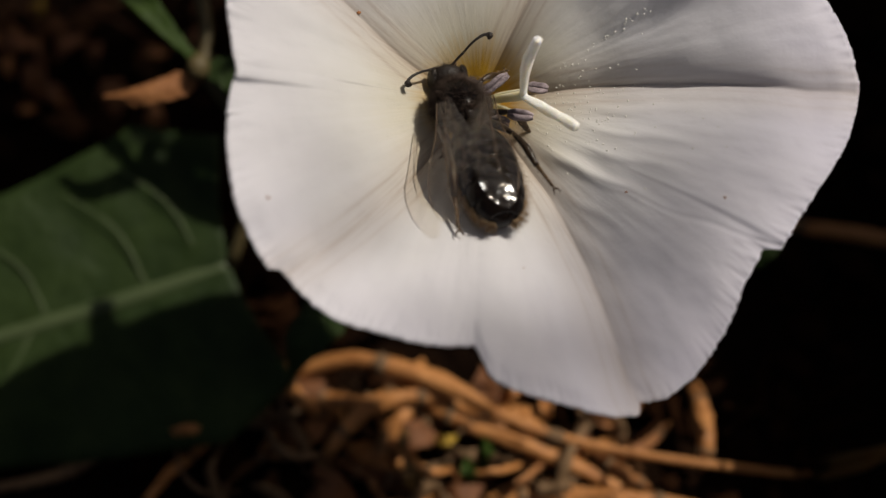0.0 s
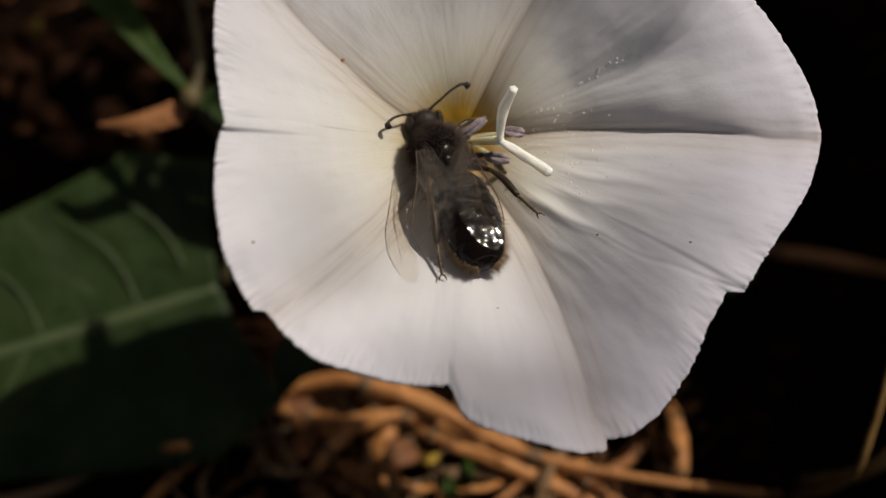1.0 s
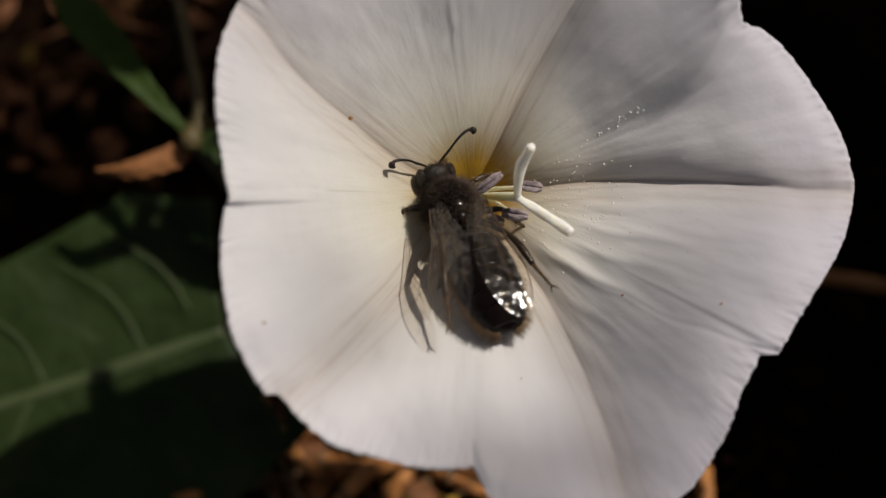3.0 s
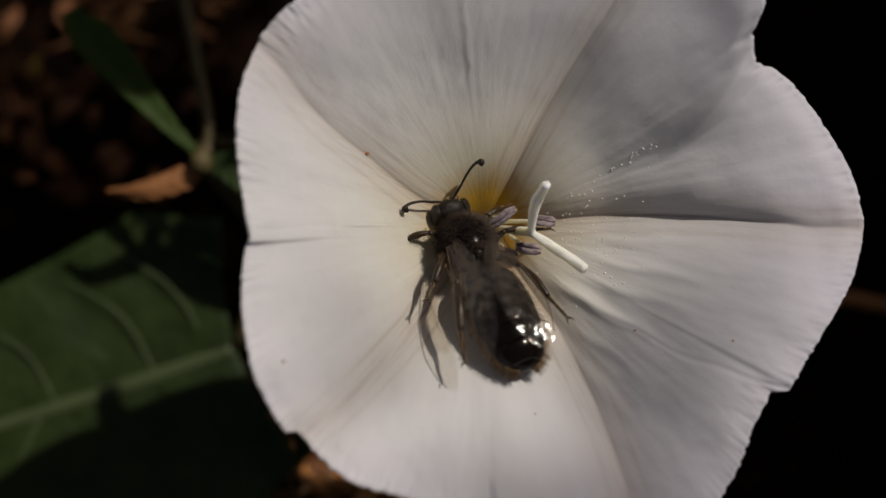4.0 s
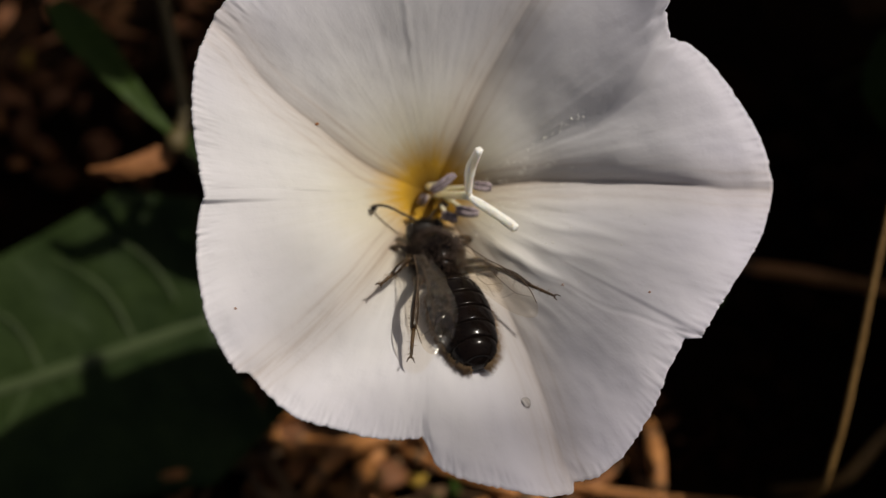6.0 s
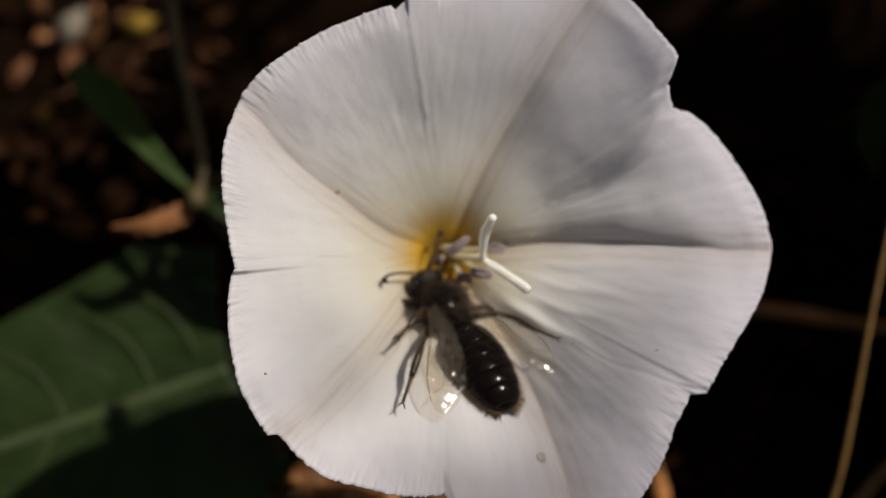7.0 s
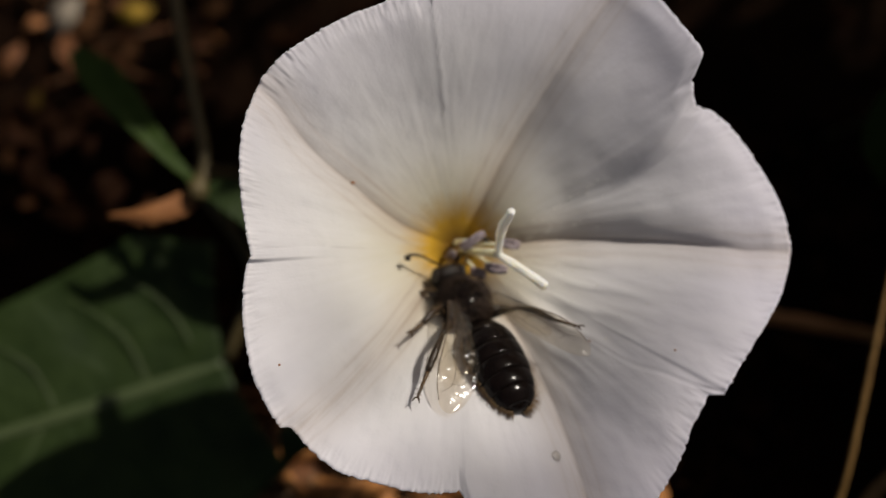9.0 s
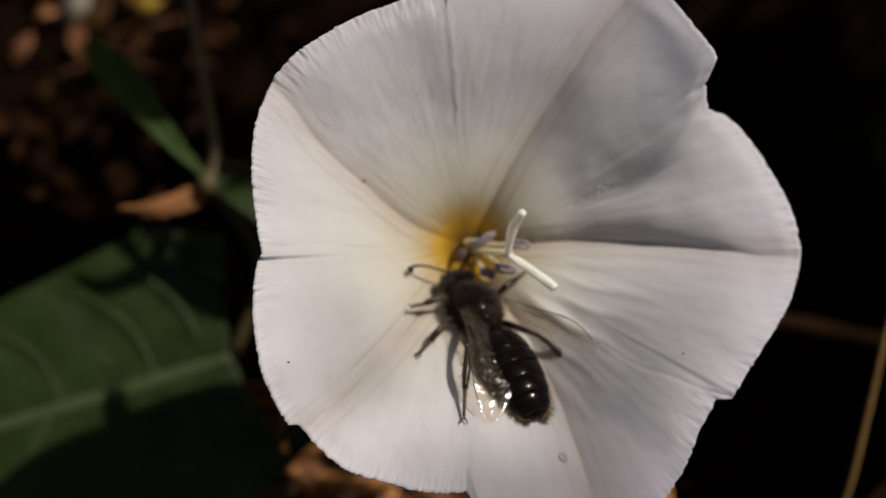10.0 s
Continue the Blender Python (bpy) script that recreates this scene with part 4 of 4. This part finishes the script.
def make_leg(bee, at, long, stout, knee=0.27):
    """The hip lies at the origin, the foot on y."""
    a, b, c = (0, 0.36 * long, knee * long), (0, 0.72 * long, 0.37 * knee * long), (0, 0.97 * long, 0.0)
    leg = part("leg", tube([(0, -0.2, 0.0), (0, 0.12 * long, 0.44 * knee * long), a], [0.30 * stout, 0.38 * stout, 0.33 * stout, 0.2 * stout], 10, 12), LEG, bee, "black hairy leg", at=at)
    tibia = part("tibia", tube([a, tuple((np.array(a) + b) / 2 + (0, 0, 0.03 * long)), b], [0.19 * stout, 0.27 * stout, 0.33 * stout, 0.24 * stout], 10, 12), TIBIA, leg, "brown hairy tibia")
    joints = [tuple(np.array(b) * (1 - k) + np.array(c) * k) for k in (0, 0.45, 0.62, 0.78, 0.92, 1.0)]
    pieces = [tube([joints[i], joints[i + 1]], [0.17 * stout * (1 - 0.07 * i), 0.13 * stout * (1 - 0.07 * i)], 8, 4) for i in range(5)]
    claws = [tube([c, (s * 0.12, 0.99 * long, 0.02), (s * 0.2, 1.02 * long, -0.08)], [0.06, 0.05, 0.02], 5, 6) for s in (-1, 1)]
    part("tarsus", joined(*pieces, *claws), TARSUS, leg, "brown jointed tarsus")
    spots = []
    rng = random.Random(int(long * 100))
    for start, end, r, n in ((a, b, 0.26 * stout, 70), ((0, 0.1 * long, 0.1 * long), a, 0.3 * stout, 40), (b, c, 0.13 * stout, 36)):
        for i in range(n):
            k, q = rng.random(), rng.uniform(0, 6.28)
            mid = np.array(start) * (1 - k) + np.array(end) * k
            out = np.array((math.cos(q), 0.35, math.sin(q)))
            spots.append((tuple(mid + r * np.array((math.cos(q), 0, math.sin(q)))), tuple(out)))
    part("leg_hair", fur(spots, 0.26, 9, 3, 0.012), PALE_HAIR, leg, "sparse pale hairs")
    return leg


def make_antenna(head, side):
    """The root lies at the origin and the tip on y; the end curls down into a small club."""
    feeler = part("antenna", joined(
        tube([(0, 0, 0), (0, 0.5, 0.12), (0, 1.0, 0.2)], [0.06, 0.07, 0.075], 8, 10),
        tube([(0, 1.0, 0.2), (0, 1.45, 0.32), (-0.06 * side, 1.95, 0.32), (-0.12 * side, 2.35, 0.2), (-0.1 * side, 2.6, 0.02)], [0.06, 0.065, 0.07, 0.08, 0.1], 8, 18),
        tube([(-0.12 * side, 2.55, 0.05), (0.0, 2.6, -0.02), (0.12 * side, 2.45, -0.06)], [0.15, 0.2, 0.06], 8, 8)),
        CHITIN_DULL, head, "black elbowed antenna with a hooked tip", at=(0.32 * side, 2.95, 0.35))
    return feeler


def make_bee():
    bee = thing("bee", staged(*BEE_ROWS[0][1:]), "dark solitary bee with brown fur walking in the blossom", "bee")
    head = part("head", joined(ball((0, 2.45, -0.1), (0.94, 0.62, 0.86), 20), tube([(0, 2.75, -0.5), (0, 2.95, -0.95), (0, 2.85, -1.3)], [0.5, 0.42, 0.2], 10, 8)), CHITIN_DULL, bee, "black rounded head")
    for side in (-1, 1):
        part("compound_eye", ball((0.8 * side, 2.45, 0.0), (0.3, 0.48, 0.68), 14), EYE, head, "glossy dark eye")
    part("head_hair", fur(round_spots((0, 2.4, -0.1), (0.98, 0.64, 0.9), 260, 3, lambda v: v.z > -0.3 and abs(v.x) < 0.6), 0.32, 3, 3, 0.013), HAIR, head, "short brown hairs")
    antennae = [make_antenna(head, side) for side in (-1, 1)]
    thorax = part("thorax", joined(ball((0, 0.15, 0), (1.4, 1.6, 1.28), 24), ball((0, -1.05, 0.35), (0.85, 0.5, 0.6), 16)), CHITIN, bee, "black shiny thorax")
    back_spots = round_spots((0, -1.05, 0.35), (0.86, 0.5, 0.6), 420, 14, lambda v: v.z > -0.2)
    part("thorax_hair", fur(back_spots + round_spots((0, 0.15, 0), (1.39, 1.59, 1.27), 3400, 4, lambda v: v.z > -0.4 and (v.z < 0.82 or v.y > 0.5 or (v.x * 91.7) % 1 < 0.4)), 0.5, 4, 3, 0.016), HAIR, thorax, "dense grey-brown fur")
    part("waist", tube([(0, -1.3, -0.1), (0, -1.7, -0.1), (0, -2.0, -0.05)], [0.55, 0.4, 0.6], 12), CHITIN, bee)
    abdomen = part("abdomen", turned([(-1.75 - 6.0 * k / 24, girth(-1.75 - 6.0 * k / 24) * 0.95) for k in range(25)], 28, (1.0, 0.82)), CHITIN, bee, "glossy black ringed abdomen")
    abdomen.data.vertices.foreach_set("co", [c for v in abdomen.data.vertices for c in (v.co.x, v.co.y, v.co.z - sag(v.co.y * 1000) / 1000)])
    cuts = (-1.8, -2.9, -3.9, -4.9, -5.85, -6.75, -7.6)
    for a, b in zip(cuts, cuts[1:]):
        part("abdomen_ring", tergite(a, b), CHITIN, abdomen)
    rng = random.Random(8)
    spots = []
    for i in range(2300):
        y = -7.7 + 5.5 * rng.random() ** 1.5
        q = rng.choice((rng.uniform(-0.9, 0.12), math.pi - rng.uniform(-0.9, 0.12)))
        if y > -6.4 or rng.random() < 0.8:
            r = girth(y)
            spots.append(((r * math.cos(q), y, 0.82 * r * math.sin(q) - sag(y)), (math.cos(q), -0.7, math.sin(q) * 0.6)))
    part("abdomen_hair", fur(spots, 0.48, 8, 3, 0.013), PALE_HAIR, abdomen, "fringe of pale brown hairs")
    wings = [make_wing(bee, -1), make_wing(bee, 1)]
    legs = [make_leg(bee, at, long, stout, knee) for at, long, stout, knee in (
        ((-0.8, 1.0, -0.6), 2.9, 0.6, 0.27), ((-1.0, 0.1, -0.8), 3.9, 0.64, 0.27), ((-1.3, -0.9, -0.5), 6.6, 0.7, 0.2),
        ((0.8, 1.0, -0.6), 2.9, 0.6, 0.27), ((1.0, 0.1, -0.8), 3.8, 0.64, 0.27), ((1.3, -0.9, -0.5), 6.2, 0.62, 0.14))]
    return bee, antennae, wings, legs


BEE_ROWS = [
    (0, -1.19, -0.25, -6.76, -39.3, 14.7, 9.8),
    (0.5, -1.24, -0.47, -6.72, -39.4, 14.7, 9.9),
    (1, -1.27, -0.39, -6.61, -38.4, 16.8, 12.4),
    (1.5, -1.31, -0.28, -6.63, -36, 17, 12.8),
    (2, -1.42, -0.23, -6.53, -36.5, 16, 11.9),
    (2.2, -1.36, -0.21, -6.6, -34.2, 17.5, 13.6),
    (3.3, -1.32, -0.34, -6.52, -39.5, 16.6, 12.4),
    (3.5, -1.33, -0.25, -6.57, -38.7, 15.7, 11.4),
    (4, -1.25, -0.42, -6.57, -38.4, 18, 13.7),
    (4.5, -0.22, -1.97, -7.04, -43.4, 27.1, 14.4),
    (5, 2.17, -4.86, -4.55, -44.7, 12.3, 14.7),
    (5.2, 2.33, -4.94, -4.16, -52.5, 8.8, 13.2),
    (6.3, -0.31, -2.85, -6.26, -44.9, 19.5, 7.8),
    (6.5, -0.3, -2.91, -6.02, -44.8, 26.3, 14.7),
    (7, -0.33, -2.66, -6.5, -41.7, 25.3, 13.7),
    (7.5, -0.55, -2.63, -6.35, -42.6, 26, 16),
    (8, 0.05, -2.8, -6.41, -43.9, 24.4, 10.2),
    (8.5, 0.17, -2.68, -6.42, -46.4, 24, 8.8),
    (9, 0.09, -2.69, -6.57, -43.6, 23.5, 9.1),
    (9.5, 0.65, -3.43, -5.71, -48.2, 16.3, -1.2),
    (10, 0.16, -3.06, -6.26, -41.6, 26.2, 11.8),
]
LEG_FL = [(0, -0.15, -0.9, -0.4), (1, -0.15, -0.9, -0.4), (2.2, -0.3, -0.85, -0.4), (3.3, -0.8, 0.3, -0.5), (4.5, -0.89, 0.11, 0.43), (5, -0.73, 0.65, 0.19), (5.2, -0.71, 0.66, 0.24), (6.3, -0.5, 0.6, -0.6), (7, -0.5, 0.6, -0.6), (8, -0.45, 0.65, -0.6), (9, -0.45, 0.65, -0.6), (10, -0.97, 0.1, 0.22)]
LEG_ML = [(0, -0.1, -0.95, -0.3), (1, -0.1, -0.95, -0.3), (2.2, -0.15, -0.95, -0.2), (3.5, -0.4, -0.9, 0), (4, -0.61, -0.75, 0.25), (4.5, -0.71, -0.7, 0.01), (5, -0.9, 0.31, 0.29), (5.2, -0.93, 0.22, 0.3), (6.3, -0.65, -0.63, 0.43), (6.5, -0.77, -0.47, 0.43), (7, -0.78, -0.47, 0.41), (7.5, -0.76, -0.51, 0.4), (8, -0.85, -0.43, 0.31), (8.5, -0.86, -0.44, 0.27), (9, -0.84, -0.46, 0.3), (9.5, -0.84, -0.46, 0.28), (10, -0.88, -0.47, 0.06)]
LEG_HL = [(0, -0.12, -0.98, -0.1), (1, -0.13, -0.98, -0.1), (2, -0.15, -0.98, 0.02), (2.2, -0.24, -0.96, 0.13), (3.3, -0.23, -0.97, 0.09), (3.5, -0.2, -0.98, 0.09), (4, -0.28, -0.95, 0.14), (4.5, -0.19, -0.98, -0.05), (5, -0.28, -0.95, 0.15), (5.2, -0.22, -0.97, 0.09), (6.3, -0.51, -0.85, 0.11), (6.5, -0.68, -0.73, 0.1), (7, -0.66, -0.74, 0.11), (7.5, -0.66, -0.75, 0.1), (8, -0.66, -0.75, 0.08), (8.5, -0.66, -0.75, 0.03), (9, -0.64, -0.76, 0.07), (9.5, -0.54, -0.84, 0.11), (10, -0.43, -0.9, 0.03)]
LEG_FR = [(0, 0.84, 0.48, 0.24), (0.5, 0.85, 0.46, 0.24), (1, 0.9, 0.37, 0.24), (1.5, 0.92, 0.35, 0.16), (2, 0.93, 0.32, 0.19), (2.2, 0.95, 0.29, 0.14), (3.3, 0.93, 0.33, 0.15), (3.5, 0.93, 0.35, 0.14), (4, 0.91, 0.4, 0.13), (5, 0.36, -0.5, 0.79), (5.2, 0.55, -0.68, 0.49), (6.3, 0.75, 0.6, -0.3), (7, 0.75, 0.6, -0.3), (8, 0.75, 0.6, -0.3), (9, 0.75, 0.6, -0.3), (10, 0.75, 0.6, -0.3)]
LEG_MR = [(0, 0.88, -0.3, -0.35), (1, 0.88, -0.3, -0.35), (2, 0.88, -0.3, -0.35), (3.3, 0.88, -0.3, -0.35), (4.5, 0.8, -0.02, 0.6), (5.2, 0.88, -0.3, -0.35), (6.3, 0.88, -0.3, -0.35), (7, 0.88, -0.3, -0.35), (8, 0.88, -0.3, -0.35), (9, 0.88, -0.3, -0.35), (10, 0.75, 0.25, 0.61)]
LEG_HR = [(0, 0.25, -0.96, 0.11), (0.5, 0.29, -0.94, 0.19), (1, 0.29, -0.92, 0.27), (1.5, 0.25, -0.93, 0.26), (2, 0.26, -0.94, 0.22), (2.2, 0.2, -0.95, 0.25), (3.3, 0.23, -0.96, 0.18), (3.5, 0.25, -0.95, 0.19), (4, 0.19, -0.95, 0.26), (5, 0.17, -0.95, 0.28), (5.2, 0.24, -0.97, -0.09), (6.3, 0.6, -0.71, 0.37), (6.5, 0.47, -0.82, 0.32), (7, 0.44, -0.81, 0.38), (7.5, 0.45, -0.84, 0.32), (8, 0.45, -0.79, 0.42), (8.5, 0.42, -0.81, 0.4), (9.5, 0.49, -0.63, 0.6), (10, 0.55, -0.8, -0.1)]
WING_L = [(0, -0.26, -0.97, -0.06), (0.5, -0.26, -0.96, -0.04), (1, -0.26, -0.97, 0.04), (1.5, -0.28, -0.96, -0), (2, -0.25, -0.97, 0.04), (2.2, -0.29, -0.95, 0.05), (3.3, -0.22, -0.98, 0.01), (3.5, -0.19, -0.98, 0.01), (4, -0.22, -0.97, 0.08), (4.5, -0.15, -0.98, 0.02), (5, -0.22, -0.85, 0.46), (5.2, -0.09, -0.95, 0.31), (6.3, -0.27, -0.96, 0.08), (6.5, -0.39, -0.92, 0.07), (7, -0.36, -0.93, 0.01), (7.5, -0.36, -0.93, -0.04), (8, -0.34, -0.94, -0.07), (8.5, -0.38, -0.92, -0.09), (9, -0.39, -0.92, -0.09), (9.5, -0.3, -0.95, -0.08), (10, -0.2, -0.98, -0.05)]
WING_R = [(0, -0.18, -0.99, 0.09), (0.5, -0.17, -0.99, 0.12), (1, -0.14, -0.99, 0.11), (1.5, -0.13, -0.99, 0.14), (2, -0.08, -0.99, 0.13), (2.2, -0.1, -0.99, 0.13), (3.3, -0.05, -1, 0.06), (3.5, -0.03, -1, 0.08), (4, -0.07, -0.99, 0.15), (4.5, 0, -0.92, 0.4), (5, 0.2, -0.87, 0.42), (5.2, 0.08, -0.98, 0.19), (6.3, 0.22, -0.91, 0.34), (6.5, 0.09, -0.94, 0.34), (7, 0.19, -0.96, 0.21), (7.5, 0.2, -0.96, 0.19), (8, 0.24, -0.94, 0.26), (8.5, 0.19, -0.94, 0.28), (9, 0.33, -0.88, 0.33), (9.5, 0.28, -0.88, 0.38), (10, 0.18, -0.86, 0.48)]
ANT_L = [(0, -0.81, -0.56, 0.16), (0.5, -0.79, -0.6, 0.13), (1, -0.79, -0.53, 0.29), (1.5, -0.8, -0.5, 0.33), (2, -0.74, -0.54, 0.41), (2.2, -0.8, -0.47, 0.37), (3.3, -0.81, -0.21, 0.54), (3.5, -0.82, -0.22, 0.52), (4, -0.9, -0.25, 0.36), (4.5, -0.88, 0.15, 0.46), (5, -0.65, 0.75, -0.11), (5.2, -0.63, 0.77, 0.12), (6.3, -0.94, -0.08, 0.32), (6.5, -0.97, -0.26, 0.05), (7, -0.96, -0.16, 0.24), (7.5, -0.95, -0.26, 0.18), (8, -0.92, -0.05, 0.39), (8.5, -0.95, 0.09, 0.29), (9, -0.9, 0.03, 0.43), (9.5, -0.55, 0.84, -0.04), (10, -0.97, 0.14, 0.2)]
ANT_R = [(0, 0.75, -0, 0.66), (0.5, 0.54, -0.31, 0.78), (1, 0.85, 0.03, 0.52), (1.5, 0.77, 0.02, 0.63), (2, 0.78, 0.04, 0.63), (2.2, 0.82, 0.01, 0.57), (3.3, 0.67, 0.07, 0.74), (3.5, 0.64, 0.06, 0.77), (4, 0.59, 0.1, 0.8), (4.5, 0.86, 0.03, 0.51), (5, 0.75, -0.47, 0.46), (5.2, 0.91, -0.25, 0.34), (6.3, 0.55, 0.74, -0.38), (6.5, 0.54, 0.7, 0.47), (7, 0.64, 0.66, 0.4), (7.5, 0.39, 0.87, 0.3), (8, 0.88, 0.0, 0.48), (8.5, 0.86, 0.2, 0.46), (9, 0.86, 0.12, 0.48), (9.5, 0.33, 0.9, -0.28), (10, 0.72, 0.52, 0.46)]

bee, antennae, wings, legs = make_bee()


# ---- small things on the blossom ----
def make_pollen():
    rng = random.Random(12)
    shapes = []
    for i in range(170):
        a, d = rng.gauss(-0.05, 0.42), abs(rng.gauss(0, 2.1))
        x, y = 3.4 + d * math.cos(a) * 1.5 + rng.gauss(0, 0.5), -0.2 + d * math.sin(a) * 1.4 + rng.gauss(0, 0.9)
        if i > 145:
            k = rng.random()
            x, y = 3.6 + 4.6 * k + rng.gauss(0, 0.12), 1.9 + 2.7 * k + rng.gauss(0, 0.12)
        r = rng.uniform(0.02, 0.046)
        x0, y0, z0 = face_point(x, y, r * 0.5)
        pts, faces = ball((x0, y0, z0), (r, r, r), 6)
        shapes.append((pts, faces))
    ob = new("pollen_grains", mesh_of("pollen_grains", joined(*shapes), POLLEN))
    ob.matrix_basis = STAGE
    tagged(ob, "pale pollen grains scattered on the white petals", "pollen", kind="stuff")


def make_specks():
    for x, y, r in ((-6.3, 4.3, 0.11), (11.1, -4.9, 0.06), (6.9, -4.6, 0.06), (-9.6, -5.4, 0.07), (1.9, -8.4, 0.035)):
        x, y, z = face_point(x, y, 0.02)
        s = thing("dirt_speck", staged(x, y, z), "tiny brown speck of dirt on the petal", "speck", "specks on the petals")
        part("grain", ball((0, 0, 0), (r * 1.3, r * 0.8, r * 0.5), 8), DEAD, s)


make_pollen()
make_specks()
DROP_AT = (4.75, -10.55)
drop = thing("droplet", staged(4.75, -10.55, 0), "clear round droplet lying on the white petal", "droplet")
part("bead", ball((0, 0, 0), (0.27, 0.33, 0.16), 16), LIQUID, drop)


def aim(at, way, roll=0.0):
    """A part's pose in the bee: its root at a place, its y axis along a way; roll leans it to the bee's left."""
    y = Vector(way).normalized()
    x = y.cross(Vector((0, 0, 1))).normalized()
    return Matrix.Translation(Vector(at) / 1000) @ Matrix((x, y, x.cross(y))).transposed().to_4x4() @ pose(0, 0, 0, 0, roll, 0)


def motions():
    walk(bee, [(t, staged(x, y, z, rx, ry, rz)) for t, x, y, z, rx, ry, rz in BEE_ROWS])
    for piece, rows in zip((*legs, *wings, *antennae), (LEG_FL, LEG_ML, LEG_HL, LEG_FR, LEG_MR, LEG_HR, WING_L, WING_R, ANT_L, ANT_R)):
        at = tuple(piece.location * 1000)
        walk(piece, [(t, aim(at, (x, y, z), 24 * (1 - smooth_step(4.0, 4.5, t)) if piece is wings[0] else 0)) for t, x, y, z in rows])
    # the bee knocks against the style once
    foot = pose(-0.0002, 0.0005, -0.0125)
    walk(style, [(t, foot @ pose(0, 0, 0, 0, tilt, 0) @ foot.inverted()) for t, tilt in ((0, 0), (4.3, 0), (4.5, 4.0), (4.65, 0), (10, 0))])
    # the droplet stays inside the tip of the abdomen until it is laid down
    inside = [(t, staged(*row) @ pose(0, -0.0072, -0.0006)) for t, row in ((r[0], r[1:]) for r in BEE_ROWS) if t <= 5.0]
    x, y, z = face_point(*DROP_AT, 0.06)
    walk(drop, inside + [(5.2, staged(x, y, z)), (10.0, staged(x, y, z))])


motions()
